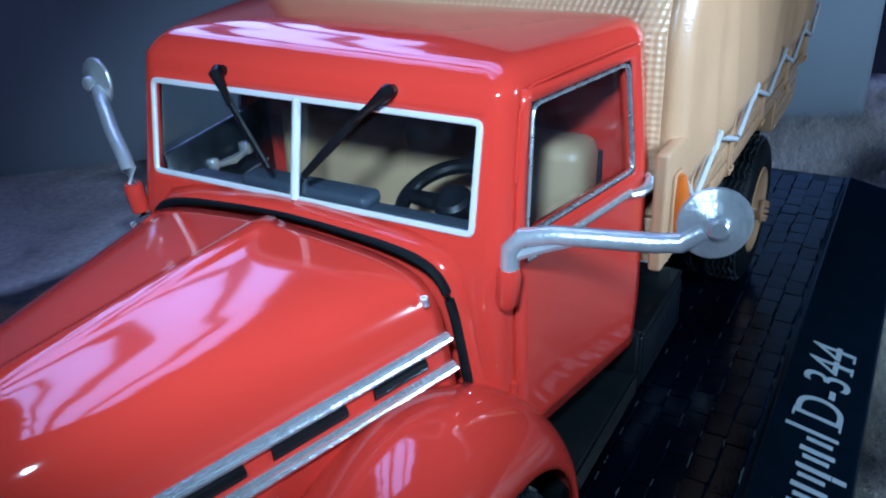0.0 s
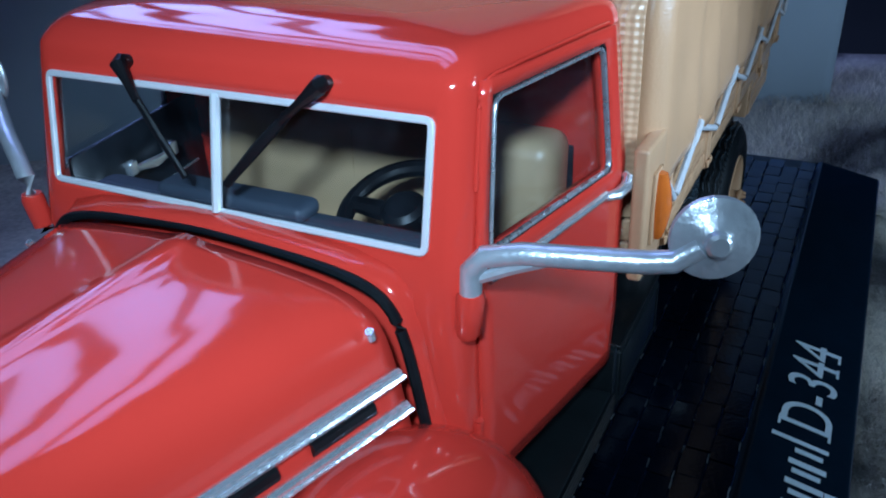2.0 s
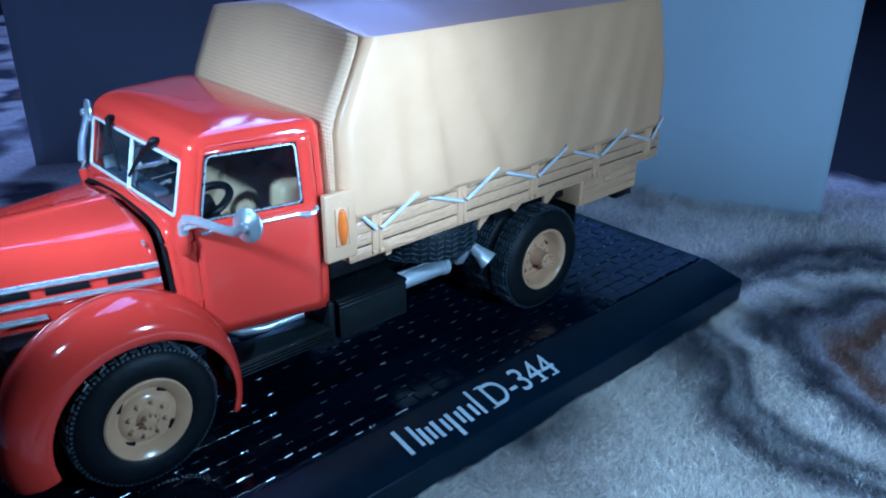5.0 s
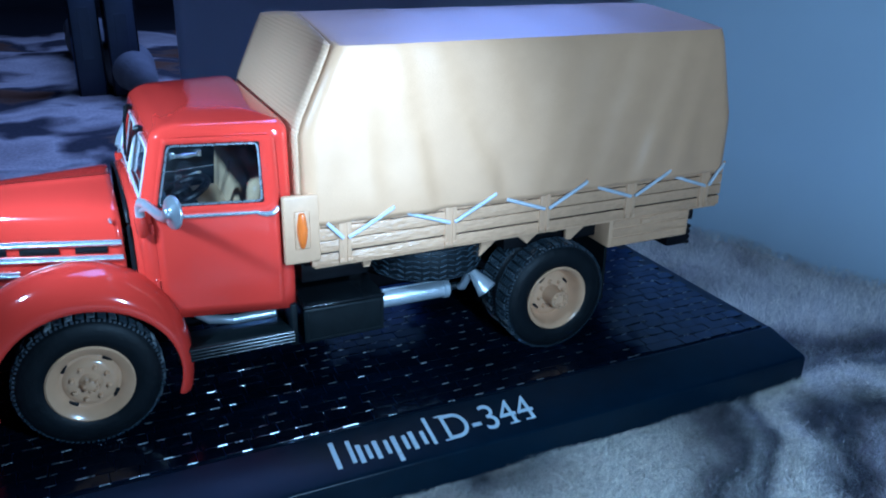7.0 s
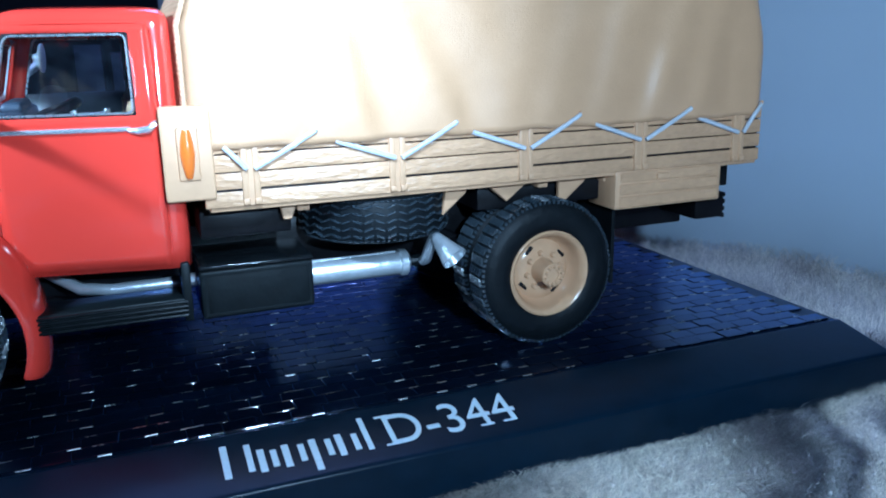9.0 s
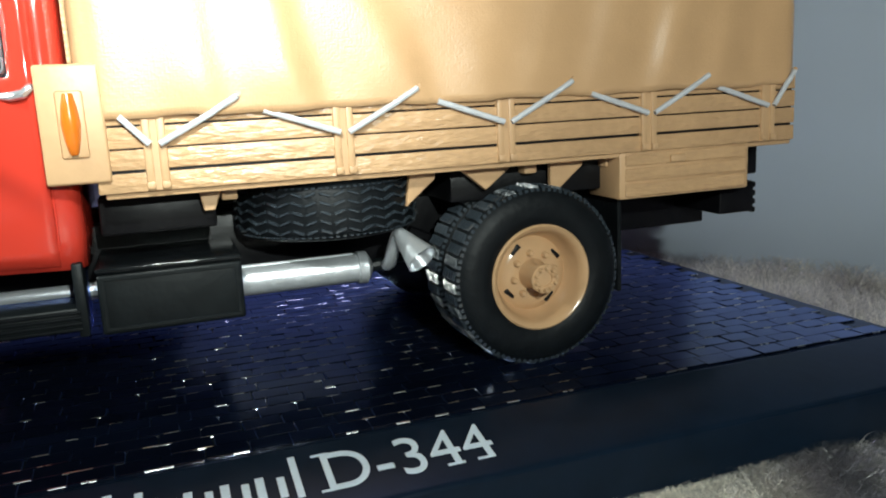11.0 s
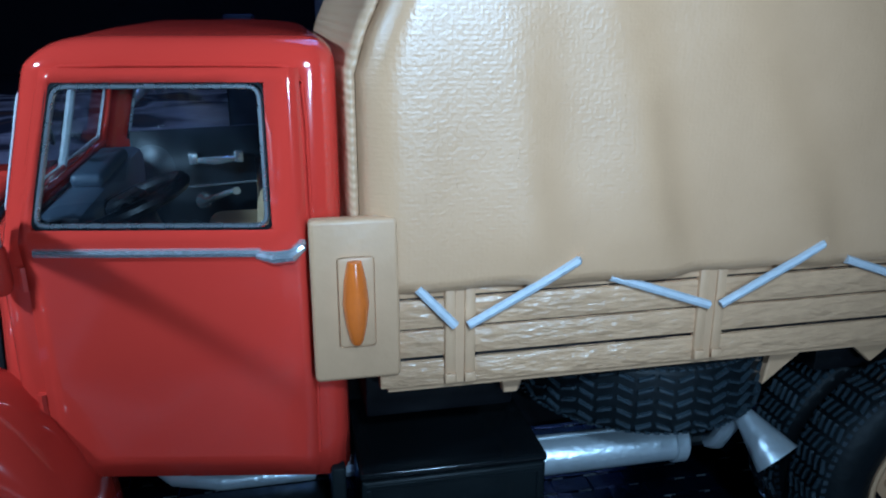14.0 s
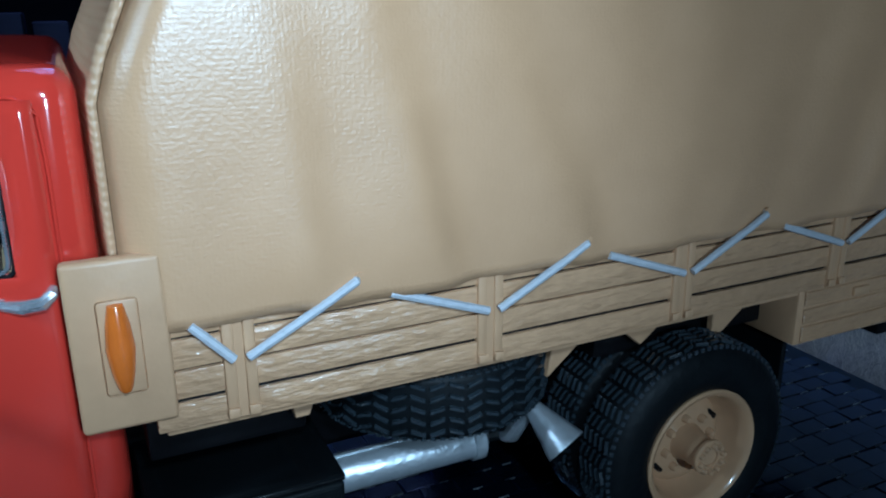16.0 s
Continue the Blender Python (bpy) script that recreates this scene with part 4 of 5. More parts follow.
def interior():
    seat = part("seat", box(22, 30, YC - 17.5, YC + 16.5, 21, 31, 1.5, 3), SEAT, TRUCK, "tan moulded bench seat")
    bm = box(27.6, 33.0, YC - 19.0, YC + 17.5, 29, 42.3, 1.6, 3)
    for v in bm.verts:
        v.co.x += (v.co.z - 29) * 0.07
        if v.co.z > 38 and abs(v.co.y - YC) > 14:
            v.co.z -= 1.5
    part("backrest", bm, SEAT, seat, "tan bench backrest")
    part("seam", box(28.1, 28.6, YC - 0.06, YC + 0.06, 30, 40, 0.02, 1), SEAT, seat)
    dash = part("dashboard", box(11.6, 15.5, YC - 16, YC + 16, 33, 38.9, 1.0, 2), GREY, TRUCK, "grey moulded dashboard")
    part("dash_pad", box(12.4, 15.2, YC - 6, YC + 8, 38.7, 40.1, 0.6, 3), GREY, dash)
    # steering wheel
    c, ax = Vector((18.0, -14.6, 38.4)), Vector((-0.38, 0, 0.92)).normalized()
    rot = Vector((0, 0, 1)).rotation_difference(-ax).to_matrix().to_4x4()
    M = Matrix.Translation(c) @ rot
    ring = tube([M @ Vector((4.7 * math.cos(k * math.tau / 36), 4.7 * math.sin(k * math.tau / 36), 0)) for k in range(36)], 0.68, 10, closed=True)
    sw = part("steering_wheel", ring, BLACK, TRUCK, "black plastic steering wheel")
    part("steering_hub", lathe([(0, -0.9), (1.3, -0.85), (1.75, -0.5), (1.8, 0.5), (1.65, 2.0), (1.5, 5.5)], "z", 24), BLACK, sw).matrix_local = Matrix.Translation(c * MM) @ rot
    for dx, dy in ((0, 1), (0, -1)):
        part("spoke", tube([M @ Vector((dx, dy, 0.3)), M @ Vector((4.6 * dx, 4.6 * dy, 0))], [0.9, 0.65], 8), BLACK, sw)
    lining = []
    for z in (20.5, 25, 30, 35, 40.0):
        lining.append([(x, YC + side_half(x, z) - 0.95, z) for x in (13.6, 18, 24, 29, 32.5)])
    card = part("door_card", grid(lining), GREYDARK, TRUCK, "black inner door card")
    thicken(card, 0.4, 0.0)
    yy = YC + side_half(22, 35) - 1.2
    part("window_crank", tube([(21.2, yy, 31.3), (21.2, yy - 1.2, 31.3), (21.5, yy - 1.6, 31.4), (25.0, yy - 1.4, 32.5), (25.2, yy - 2.2, 32.6)], [1.1, 0.95, 0.45, 0.36, 0.5], 10), CHROME, TRUCK, "chrome window crank")
    part("inner_strip", tube([(x, YC + side_half(x, 33.0) - 1.25, 33.0) for x in (15, 20, 25, 31)], 0.16, 6), CHROME, TRUCK)
    pull = part("door_pull", tube([(20.9, yy - 0.7, 36.2), (23.0, yy - 1.0, 36.1), (25.6, yy - 0.7, 36.3)], [0.28, 0.42, 0.24], 8, flat=1.3), CHROME, TRUCK, "chrome inner door pull")
    for x, z in ((20.4, 36.4), (25.7, 36.5)):
        part("pull_plate", box(x - 0.55, x + 0.55, yy - 1.0, yy + 0.3, z - 0.7, z + 0.7, 0.2), CHROME, pull)
    part("rear_lining", box(33.65, 33.85, YC - 19, YC + 19, 20, 39.0, 0.1, 1), GREYDARK, TRUCK)
    rows = [[(x, YC + y, 50.7 - 0.003 * y * y - 0.004 * (x - 25) ** 2) for y in range(-17, 18, 2)] for x in range(17, 33, 2)]
    bm = grid(rows)
    part("roof_lining", bm, GREYDARK, TRUCK)
    part("firewall", box(10.9, 11.5, YC - 17, YC + 17, 20, 38.5, 0.1, 1), GREYDARK, TRUCK)
    part("gear_lever", tube([(19, YC, 21), (18.0, YC + 0.4, 28), (17.7, YC + 0.6, 31)], [0.3, 0.3, 0.6], 8), BLACK, TRUCK)


interior()


# -- load bed --
BX0, BX1, BY = 37.2, 127.6, -28.6
POSTS = (42.6, 62.9, 83.1, 103.5, 122.8)


def bed():
    half = YC - BY
    root = new("load_bed")
    root.parent = TRUCK
    root["label"] = "beige planked load bed with drop sides"
    part("bed_floor", box(BX0, BX1, YC - half + 0.6, YC + half - 0.6, 26.0, 27.6, 0.2), BEIGE, root)
    edges = [26.65, 28.85, 31.2, 33.6, 35.7]
    gaps = (0.0, 0.16, 0.08, 0.10, 0.1)
    for sgn in (-1, 1):
        ya, yb = sorted((YC + sgn * (half - 1.1), YC + sgn * half))
        # added black board: puts the shade between the planks into colour
        part("gap_shade_board", box(BX0 + 0.3, BX1 - 0.3, ya + 0.35, yb - 0.35, 27.7, 35.2, 0.05, 1), BLACK, root)
        for k in range(4):
            part("plank", box(BX0 - (0.6 if k == 0 else 0), BX1, ya, yb, edges[k] + gaps[k], edges[k + 1] - gaps[k + 1], 0.14), WOOD, root)
        for x in POSTS:
            slab = (YC + sgn * (half + 0.12), YC + sgn * (half - 0.6))
            part("post_plate", box(x - 1.15, x + 1.15, min(slab), max(slab), 26.7, 35.1, 0.08, 1), BEIGE, root)
            for dx in (-0.75, 0.75):
                yo = YC + sgn * (half + 0.3)
                ob = part("post", box(x + dx - 0.42, x + dx + 0.42, min(yo, yo - sgn * 0.9), max(yo, yo - sgn * 0.9), 26.7, 35.2, 0.18), BEIGE, root)
                part("hinge_knob", box(x + dx - 0.45, x + dx + 0.45, min(yo, yo + sgn * 0.3), max(yo, yo + sgn * 0.3), 26.9, 27.7, 0.15), BEIGE, ob)
    for x in (BX0 + 0.4, BX1 - 0.4):
        for a, b in zip(edges, edges[1:]):
            part("plank", box(x - 0.5, x + 0.5, YC - half + 1, YC + half - 1, a + 0.14, b - 0.14, 0.16), WOOD, root)
    for x in (50, 73, 88, 100):
        part("cross_member", box(x - 0.9, x + 0.9, YC - half + 3.4, YC + half - 3.4, 24.6, 26.2, 0.25), BEIGE, root)
    return root


bed()


def headboard():
    """The upright plates at the front corners with the amber lamps."""
    for sgn in (-1, 1):
        y1 = YC + sgn * 25.9
        y0 = y1 - sgn * 1.3
        plate = part("corner_plate", box(31.9, 38.1, min(y0, y1), max(y0, y1), 27.95, 40.05, 0.35, 3), BEIGE, TRUCK, "beige corner plate of the load bed")
        part("lamp_base", box(33.7, 36.3, min(y1, y1 + sgn * 0.3), max(y1, y1 + sgn * 0.3), 30.7, 37.4, 0.25), BEIGE, plate)
        bm = lathe([(0.0, -3.1), (0.36, -3.08), (0.5, -2.8), (0.76, -1.6), (0.95, 0), (0.8, 1.6), (0.58, 2.7), (0.5, 3.05), (0, 3.1)], "z", 20)
        for v in bm.verts:
            v.co.y *= 1.25
        lens = part("amber_lamp", bm, AMBER, plate, "amber plastic side lamp", at=(34.9, y1 + sgn * 0.35, 34.1))
        part("lamp_slit", box(-0.08, 0.08, min(sgn * 0.8, sgn * 1.04), max(sgn * 0.8, sgn * 1.04), -0.9, 0.5, 0.04, 1), SILVER, lens)


headboard()


# -- tarpaulin --
def tarp_lower(x):
    return 34.35 + 0.10 * math.sin(x * 0.31) + 0.08 * math.sin(x * 0.83 + 1)


# hanging folds: place at half height, lean, size, reach ahead and behind, in millimetres
FOLDS = ((39.2, -0.05, 0.55, 1.8, 1.6), (46.0, -0.12, 1.0, 4.5, 1.9), (55.6, -0.21, 1.35, 5.0, 1.1), (66.0, -0.42, 1.35, 5.5, 1.1), (75.5, -0.36, 0.60, 4.0, 2.2), (83.0, 0.12, 0.75, 3.0, 3.5),
         (90.5, 0.26, 1.05, 2.2, 4.0), (99.0, 0.30, 1.15, 1.8, 4.4), (109.0, 0.33, 1.4, 1.5, 4.2), (116.5, 0.24, 0.95, 1.8, 3.4), (123.5, 0.10, 0.55, 2.0, 2.5))


def fold(x, z, side):
    """Loose hanging folds, in millimetres outwards."""
    u = (x - 36) / 92
    v = (z - 35) / 29
    w = 0.0
    for k, (at, lean, size, ahead, behind) in enumerate(FOLDS):
        d = x - at - lean * (z - 48) - 0.9 * noise.noise(Vector((z * 0.09, k * 7.3, side)))
        w += size * math.exp(-0.5 * (d / (ahead if d < 0 else behind)) ** 2) * (0.75 + 0.5 * noise.noise(Vector((z * 0.07 + 3, k * 3.1, side))))
    w += 0.35 * noise.noise(Vector((x * 0.07, z * 0.05, side * 3.0)))
    return (0.50 + 0.50 * min(1.0, max(0.0, v) * 14)) * (w - 0.35) * (1.0 - 0.75 * max(0.0, v) ** 2.2) * min(1.0, 7 * u + 0.1) * min(1.0, 9 * (1 - u) + 0.2)


def tarpaulin():
    half = YC - BY + 0.5

    def front_x(z):
        return 35.6 if z < 50.5 else 35.6 + (z - 50.5) * 0.46

    def back_x(z):
        return 128.2 if z < 46 else 128.2 - (z - 46) * 0.30
    rows = []
    nx = 130
    zs = [0, 0.03, 0.08, 0.16, 0.25, 0.34, 0.43, 0.52, 0.61, 0.70, 0.78, 0.86, 0.92, 0.97, 1.0]
    for sgn in (-1, 1):
        side = []
        for f in zs:
            row = []
            for i in range(nx + 1):
                u = i / nx
                z0 = tarp_lower(lerp(36, 128, u))
                z = lerp(z0, 63.9, f)
                # rounded front and back corners
                x = lerp(front_x(z) + 0.0, back_x(z), u)
                edge = min(u * 92, (1 - u) * 92)
                inset = 1.9 * max(0.0, 1 - edge / 2.6) ** 2
                top_in = 0.5 * max(0.0, (f - 0.9) / 0.1) ** 2
                y = YC + sgn * (half - inset - top_in + fold(x, z, sgn))
                row.append((x, y, z))
            side.append(row)
        rows.append(side)
    bm = bmesh.new()
    grid(rows[0], bm)
    grid(rows[1], bm)
    # gabled roof with a soft ridge
    roof = []
    for k in range(17):
        t = k / 16
        v = abs(t - 0.5) * 2
        z_add = 2.5 * (1 - v ** 1.25)
        row = []
        for i in range(nx + 1):
            a, b = Vector(rows[0][-1][i]), Vector(rows[1][-1][i])
            p = a.lerp(b, t)
            xs = 0.9 * (1 - v) * (1 - 2 * i / nx)
            sag = -0.35 * math.sin(i / nx * math.pi * 4) ** 2 * (1 - v)
            row.append((p.x + xs, p.y, p.z + z_add + sag))
        roof.append(row)
    grid(roof, bm)
    # front and back sheets
    for idx, sg in ((0, 1), (nx, -1)):
        sheet = []
        for j in range(len(zs)):
            a, b = Vector(rows[0][j][idx]), Vector(rows[1][j][idx])
            row = []
            for k in range(17):
                t = k / 16
                p = a.lerp(b, t)
                v = abs(t - 0.5) * 2
                rise = 2.5 * (1 - v ** 1.25) * (zs[j] ** 3)
                row.append((p.x - sg * 0.7 * (1 - v ** 4) + 0.9 * sg * (1 - v) * zs[j] ** 3 + sg * 0.7 * (1 - v ** 4) * zs[j] ** 3, p.y, p.z + rise))
            sheet.append(row)
        if idx:
            grid(sheet, bm)
        else:
            front = grid([[(q[0] - 0.05, q[1], q[2]) for q in row] for row in sheet])
    bmesh.ops.remove_doubles(bm, verts=bm.verts[:], dist=0.02)
    bmesh.ops.recalc_face_normals(bm, faces=bm.faces[:])
    ob = part("tarpaulin", bm, TARP, TRUCK, "beige tarpaulin cover with hanging folds", smooth=50)
    thicken(ob, 0.4)
    bmesh.ops.recalc_face_normals(front, faces=front.faces[:])
    thicken(part("front_sheet", front, CANVAS, ob, "coarsely woven front sheet of the tarpaulin", smooth=50), 0.4)
    return ob, half


tarpaulin()


def ropes():
    for sgn in (-1, 1):
        y = lambda v: YC + sgn * v
        o = YC - BY
        for k, x in enumerate(POSTS):
            left = 3.2 if k == 0 else 8.8
            right = 8.7 if k < 4 else 3.6
            part("rope", tube([(x - left, y(o + 0.45), 34.6 - (0.1 if k else 0)), (x - 0.5, y(o + 0.75), 31.65)], 0.36, 8), ROPE, TRUCK, "pale lacing rope")
            part("rope", tube([(x + 0.5, y(o + 0.75), 31.6), (x + right * 0.70, y(o + 0.85), 34.55), (x + right * 0.76, y(o + 1.0), 34.9), (x + right, y(o + 1.0), 36.1), (x + right + 0.2, y(o + 0.5), 36.2)], [0.34, 0.36, 0.34, 0.34, 0.3], 8), ROPE, TRUCK, "pale lacing rope")
            part("eyelet", lathe([(0.15, -0.1), (0.3, -0.1), (0.34, 0.1), (0.15, 0.12)], "y", 12), TARP, TRUCK, at=(x + right + 0.25, y(o + 0.85), 36.35))


ropes()


# -- underneath --
def chassis():
    for s in (-1, 1):
        part("chassis_rail", box(-22, 124, YC + s * 9 - 1.4, YC + s * 9 + 1.4, 13.2, 21.5, 0.3), BLACK, TRUCK)
    part("rear_axle", tube([(86.3, YC - 18, 11.9), (86.3, YC - 4, 11.9), (86.3, YC, 11.9), (86.3, YC + 4, 11.9), (86.3, YC + 18, 11.9)], [1.5, 1.8, 4.5, 1.8, 1.5], 16), BLACK, TRUCK)
    part("front_axle", tube([(-1, YC - 18, 11.0), (-1, YC + 18, 11.0)], 1.4, 12), BLACK, TRUCK)
    part("propeller_shaft", tube([(30, YC, 13.5), (34, YC, 13.0), (82, YC, 11.9)], [2.6, 1.8, 1.8], 14), BLACK, TRUCK)
    part("gearbox", box(8, 30, YC - 6, YC + 6, 9, 19, 1.5), BLACK, TRUCK)
    for s in (-1, 1):
        part("leaf_spring", tube([(74, YC + s * 12, 17), (80, YC + s * 12, 14), (86.3, YC + s * 12, 13), (93, YC + s * 12, 14), (99, YC + s * 12, 17)], 0.9, 8), BLACK, TRUCK)
    for x0, x1, y0 in ((36, 48.5, YC - 20), (48.5, 77.5, YC), (77.5, 126, YC - 20)):
        part("underside", box(x0, x1, y0, YC + 20, 21.5, 25.8, 0.3), BLACK, TRUCK)
    # gusset plates that carry the cross members
    for sgn in (-1, 1):
        for shape in (((46.6, 26.4), (49.3, 26.4), (48.3, 23.6), (47.1, 23.6)), ((70.9, 21.8), (74.8, 25.0), (74.8, 26.4), (71.6, 26.4)),
                      ((77.6, 26.4), (85.0, 26.4), (85.0, 25.6), (81.6, 23.0)), ((90.8, 22.2), (92.2, 22.4), (95.6, 25.2), (95.6, 26.4), (90.8, 26.4))):
            bm = bmesh.new()
            y = YC + sgn * 22.0
            f = bm.faces.new([bm.verts.new((x, y, z)) for x, z in shape])
            r = bmesh.ops.extrude_face_region(bm, geom=[f])
            bmesh.ops.translate(bm, vec=(0, 0.9, 0), verts=[g for g in r["geom"] if isinstance(g, bmesh.types.BMVert)])
            bmesh.ops.bevel(bm, geom=bm.edges[:], offset=0.12, segments=1, affect="EDGES")
            bmesh.ops.recalc_face_normals(bm, faces=bm.faces[:])
            part("bracket", bm, BEIGE, TRUCK)


chassis()


def running_board(sgn):
    y = lambda v: YC + sgn * v
    yo, yi = y(23.8), y(17.5)
    ob = part("running_board", box(13.2, 33.6, min(yo, yi), max(yo, yi), 12.0, 14.7, 0.3), SATIN, TRUCK, "ribbed black running board")
    for k in range(4):
        z = 12.2 + k * 0.62
        part("rib", tube([(13.6, yo + sgn * 0.1, z + 0.16), (33.2, yo + sgn * 0.1, z + 0.16)], 0.24, 8), LACQUER, ob)
    part("end_plate", box(32.8, 33.9, min(yo, yi) - 0.1, max(yo, yi), 11.4, 19.5, 0.2), SATIN, ob)
    ya, yb = min(y(23.8), y(11)), max(y(23.8), y(11))
    tank = part("battery_box", box(35.1, 50.4, ya, yb, 11.2, 17.9, 0.35, 3), SATIN, TRUCK, "closed glossy black battery box")
    part("lid", box(35.0, 50.5, ya - 0.1, yb + 0.1, 17.95, 18.7, 0.3, 3), LACQUER, tank, "glossy black lid")
    for q in ((35.5, 50.0, 11.6, 12.0), (35.5, 50.0, 17.2, 17.6), (35.5, 35.9, 12.0, 17.2), (49.6, 50.0, 12.0, 17.2)):
        part("panel_rim", box(q[0], q[1], min(yo, yo + sgn * 0.16), max(yo, yo + sgn * 0.16), q[2], q[3], 0.05, 1), SATIN, tank)


running_board(-1)
running_board(1)


def exhaust():
    pipe = part("exhaust_pipe", tube([(14, -13, 18.0), (17, -16.5, 16.8), (20, -19.0, 15.4), (24, -19.8, 15.0), (34, -19.8, 15.0), (36, -19.6, 15.0)], 0.85, 12), SILVER, TRUCK, "silver exhaust pipe")
    part("pipe_nut", lathe([(0.0, -0.7), (0.95, -0.7), (1.0, 0.7), (0.0, 0.7)], "x", 10), SILVER, pipe, at=(34.6, -19.7, 15.0))
    m = part("silencer", lathe([(0, 50.3), (1.75, 50.3), (1.85, 50.6), (1.85, 65.4), (2.1, 65.5), (2.1, 66.6), (1.85, 66.8), (1.0, 67.3), (0, 67.3)], "x", 24, at=(0, -19.8, 13.8)), SILVER, TRUCK, "silver exhaust silencer")
    part("seam", box(51, 65, -20.0, -19.6, 15.55, 15.8, 0.05, 1), SILVER, m)
    part("joint", tube([(67, -19.8, 13.8), (69.5, -19.9, 14.0), (70.5, -20.2, 14.8)], [0.8, 0.9, 0.9], 10), SATIN, m)
    a, b = Vector((70.0, -24.0, 18.6)), Vector((71.9, -27.4, 15.5))
    bm = lathe([(0.55, 0), (0.8, 0.0), (2.1, (b - a).length), (1.95, (b - a).length), (0.6, 0.4)], "x", 24, caps=False)
    bmesh.ops.transform(bm, matrix=Matrix.Translation(a) @ Vector((1, 0, 0)).rotation_difference(b - a).to_matrix().to_4x4(), verts=bm.verts)
    part("tail_pipe", bm, SILVER, m, "flared silver tail pipe")
    part("tail_elbow", tube([(69.2, -20.6, 13.9), (69.4, -21.6, 14.4), (69.6, -22.6, 16.2), (70.0, -23.6, 18.2), (70.2, -24.2, 18.5)], [0.8, 0.85, 0.85, 0.8, 0.7], 10), SILVER, m)


exhaust()


def spare():
    root = new("spare_wheel")
    root.parent = TRUCK
    root["label"] = "spare wheel slung flat under the load bed"
    root.matrix_local = Matrix.Translation(Vector((62.8, -16.4, 25.8)) * MM) @ pose(0, 0, 0, -90, 0, 0)
    tyre(root, 6.8)
    part("rim", lathe(rim_profile(True), "y", 40, caps=False), SATIN, root)


spare()


def rear_end():
    for sgn in (-1, 1):
        y1 = YC + sgn * 24.9
        y0 = y1 - sgn * 8
        b = part("tool_box", box(99.4, 120.2, min(y0, y1), max(y0, y1), 20.4, 26.7, 0.3), BEIGE, TRUCK, "beige planked tool locker")
        for a, c in ((20.7, 22.5), (22.8, 24.5), (24.8, 26.4)):
            part("plank", box(100.2, 119.5, min(y1, y1 + sgn * 0.25), max(y1, y1 + sgn * 0.25), a, c, 0.12, 1), WOOD, b)
        part("latch", box(107, 109.4, min(y1, y1 + sgn * 0.6), max(y1, y1 + sgn * 0.6), 24.9, 25.9, 0.2), BEIGE, b)
        part("mud_flap", box(100.3, 100.9, min(YC + sgn * 23, YC + sgn * 12), max(YC + sgn * 23, YC + sgn * 12), 7.5, 21.5, 0.15, 1), RUBBER, TRUCK)
        bm = box(119, 125.2, min(YC + sgn * 20.5, YC + sgn * 8), max(YC + sgn * 20.5, YC + sgn * 8), 16.0, 20.6, 0.4)
        t = part("tail_bracket", bm, BLACK, TRUCK)
        for k in range(4):
            part("tail_lamp", box(125.0, 125.7, min(YC + sgn * 20.3, YC + sgn * 17), max(YC + sgn * 20.3, YC + sgn * 17), 15.8 + k * 1.25, 16.6 + k * 1.25, 0.15, 1), BLACK, t)
    part("rear_cross_beam", box(122, 124.5, YC - 18, YC + 18, 16.5, 21, 0.4), BLACK, TRUCK)


rear_end()


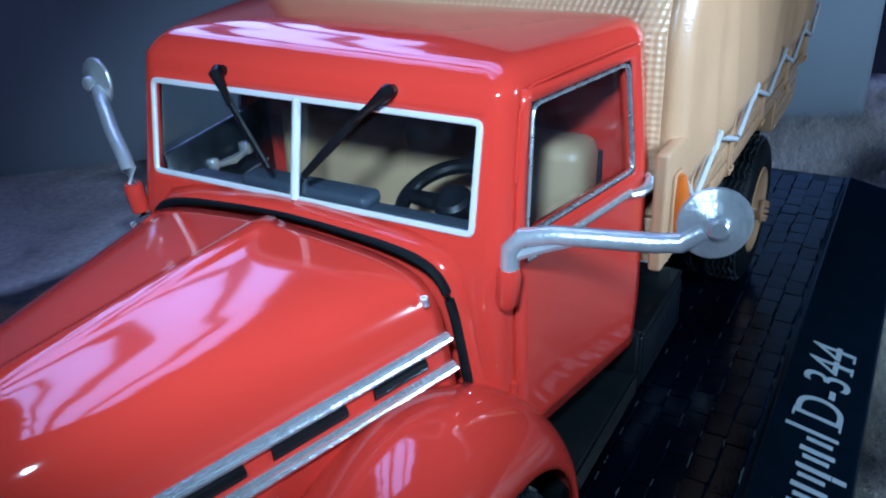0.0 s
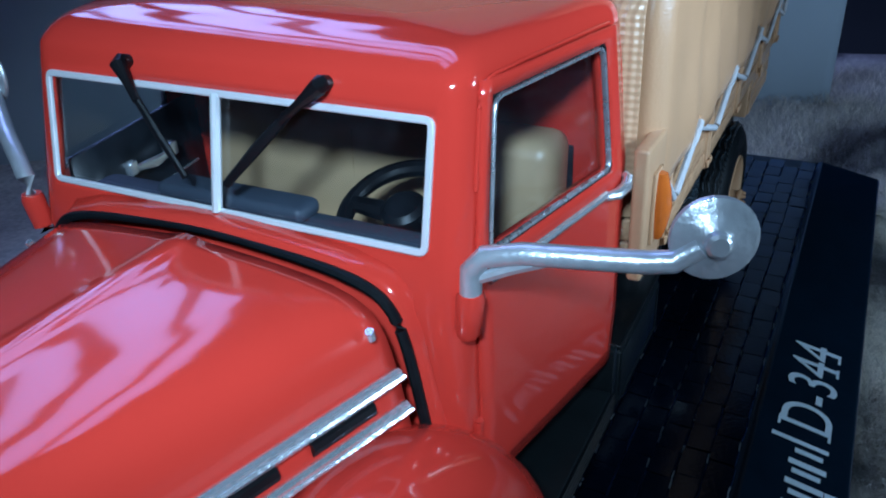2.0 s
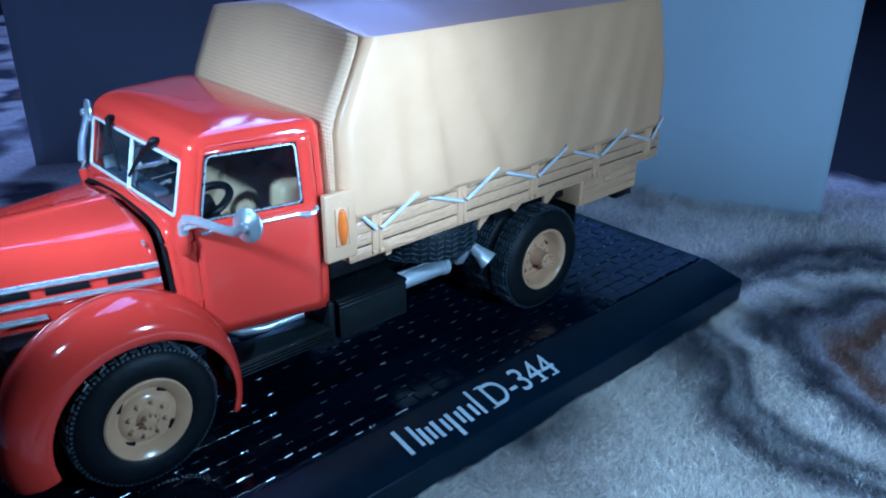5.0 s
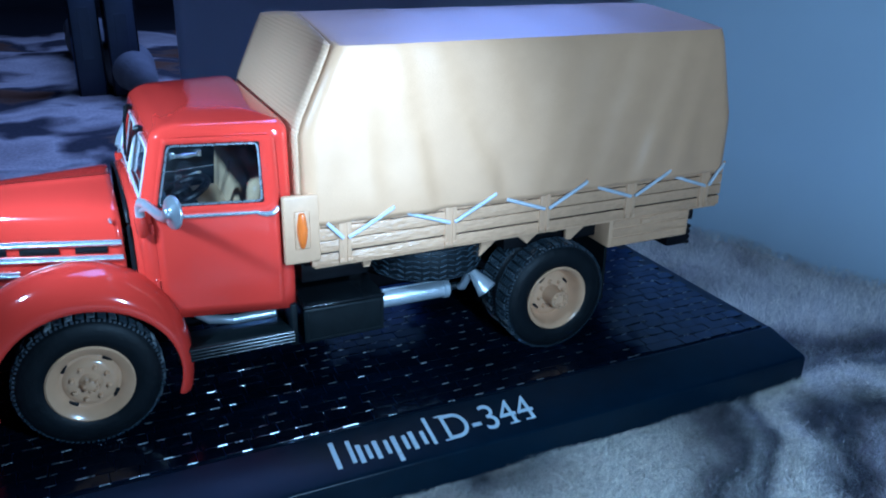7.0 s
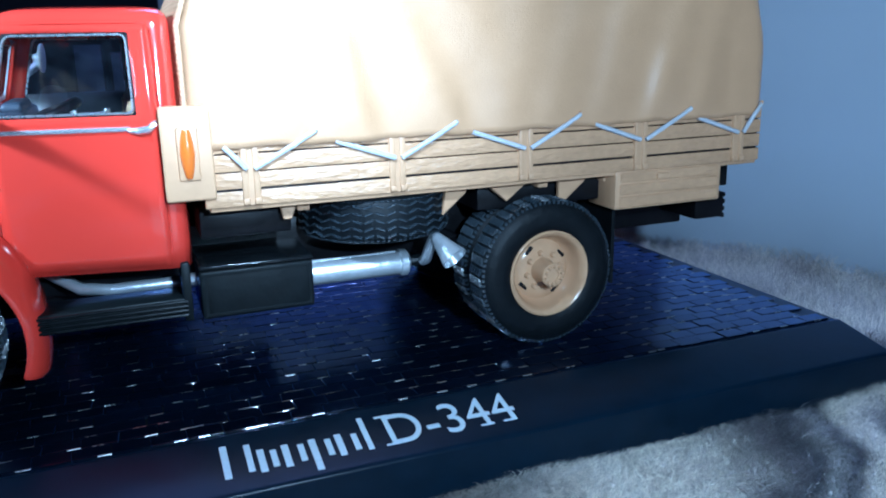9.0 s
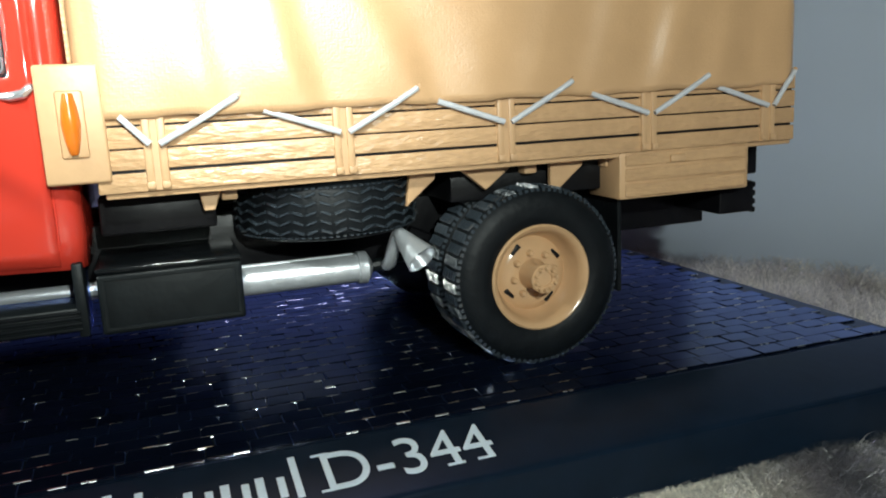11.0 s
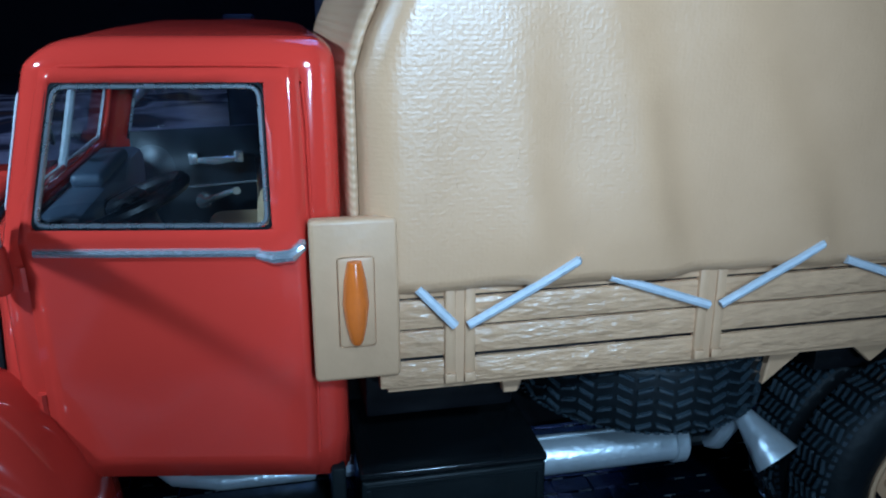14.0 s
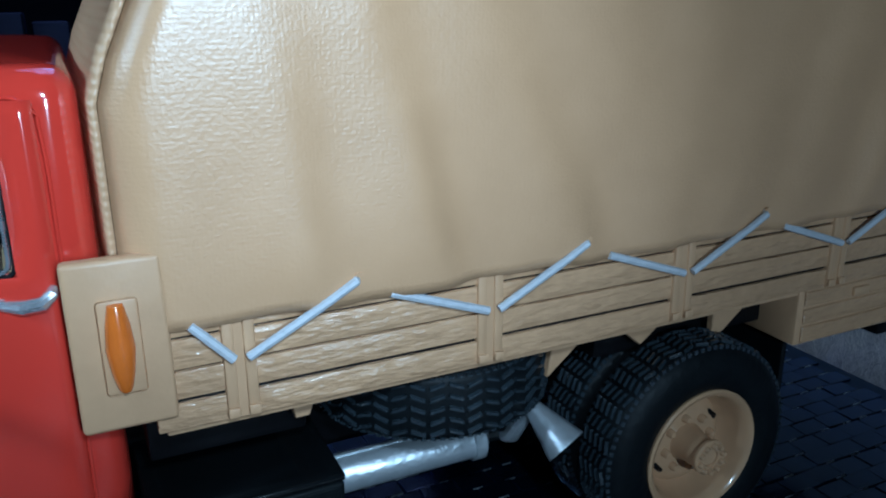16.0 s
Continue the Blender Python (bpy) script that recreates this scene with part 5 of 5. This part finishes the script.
# ---- cobbles of the stand ----
def cobbles():
    x0, x1, y0, y1 = -65.4, 137.4, -38.6, 43.6
    w, d = 4.4, 2.9
    ny, nx = int((y1 - y0) / d), int((x1 - x0) / w)
    meshes = []
    rnd = random.Random(4)
    for k in range(12):
        us, vs = (-1, -0.4, 0.25, 1), (-1, -0.91, -0.80, 1)
        nu, nv = 3, 3
        tilt, lean = rnd.uniform(-0.012, 0.012), rnd.uniform(-0.010, 0.010)
        # the lowered front edge is shaped to catch a glint
        skew, chamfer = rnd.uniform(-0.10, 0.10), (rnd.uniform(0.10, 0.20) if k % 3 else 0.015)
        bow, dip = rnd.uniform(0.02, 0.10), rnd.uniform(0.01, 0.03)
        rows = []
        for q in vs:
            row = []
            for p in us:
                x, y = p * (w / 2 - 0.04) * (1 - 0.02 * q * q), q * (d / 2 - 0.03) - bow * p * p * (1 if q > 0 else -1)
                z = -dip * 0.4 * (p * p + q * q) + tilt * x + lean * y + rnd.uniform(-0.006, 0.006)
                row.append((x + skew * q, y, z - (chamfer if q == -1 else 0)))
            rows.append(row)
        bm = grid(rows)
        bm.faces.ensure_lookup_table()
        # one front facet of most stones carries the painted glint
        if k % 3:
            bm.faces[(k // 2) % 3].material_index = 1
        rim = [rows[0][i] for i in range(nu)] + [rows[j][nu] for j in range(nv)] + [rows[nv][i] for i in range(nu, 0, -1)] + [rows[j][0] for j in range(nv, 0, -1)]
        grid([rim, [(x * 1.01, y * 1.01, -0.9) for x, y, z in rim]], bm, close=True)
        bmesh.ops.remove_doubles(bm, verts=bm.verts[:], dist=1e-4)
        bmesh.ops.recalc_face_normals(bm, faces=bm.faces[:])
        bmesh.ops.scale(bm, vec=(MM, MM, MM), verts=bm.verts)
        me = bpy.data.meshes.new("cobble")
        bm.to_mesh(me)
        bm.free()
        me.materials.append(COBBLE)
        me.materials.append(GLINT)
        me.shade_smooth()
        me.set_sharp_from_angle(angle=radians(58))
        meshes.append(me)
    rest = bmesh.new()
    count = 0
    spots = []
    for j in range(ny):
        shift = (0.5 if j % 2 else 0.0) * w + rnd.uniform(-0.9, 0.9)
        for i in range(-1, nx + 1):
            x = x0 + (i + 0.5) * w + shift - 0.25 * w + rnd.uniform(-0.12, 0.12)
            y = y0 + (j + 0.5) * d + rnd.uniform(-0.10, 0.10)
            if x < x0 + w / 2 or x > x1 - w / 2:
                continue
            spots.append((x, y))
    for x, y in spots:
        me = meshes[rnd.randrange(12)]
        z = rnd.uniform(-0.06, 0.0)
        m = Matrix.Translation((x * MM, y * MM, z * MM)) @ pose(0, 0, 0, rnd.gauss(0, 0.35), rnd.gauss(0, 0.45), rnd.uniform(-1.2, 1.2))
        if y < -21 and 10 < x < 100 and count < 300:
            ob = new("cobble", me)
            ob.parent = STAND_OB
            ob.matrix_local = Matrix.Translation(-STAND_OB.location) @ m
            count += 1
        else:
            n = len(rest.verts)
            rest.from_mesh(me)
            rest.verts.ensure_lookup_table()
            for v in rest.verts[n:]:
                v.co = m @ v.co
    me = bpy.data.meshes.new("cobbles")
    rest.to_mesh(me)
    rest.free()
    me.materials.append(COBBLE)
    me.materials.append(GLINT)
    ob = new("cobbles", me)
    ob.parent = STAND_OB
    ob.location = -STAND_OB.location
    ob["kind"] = "stuff"


cobbles()
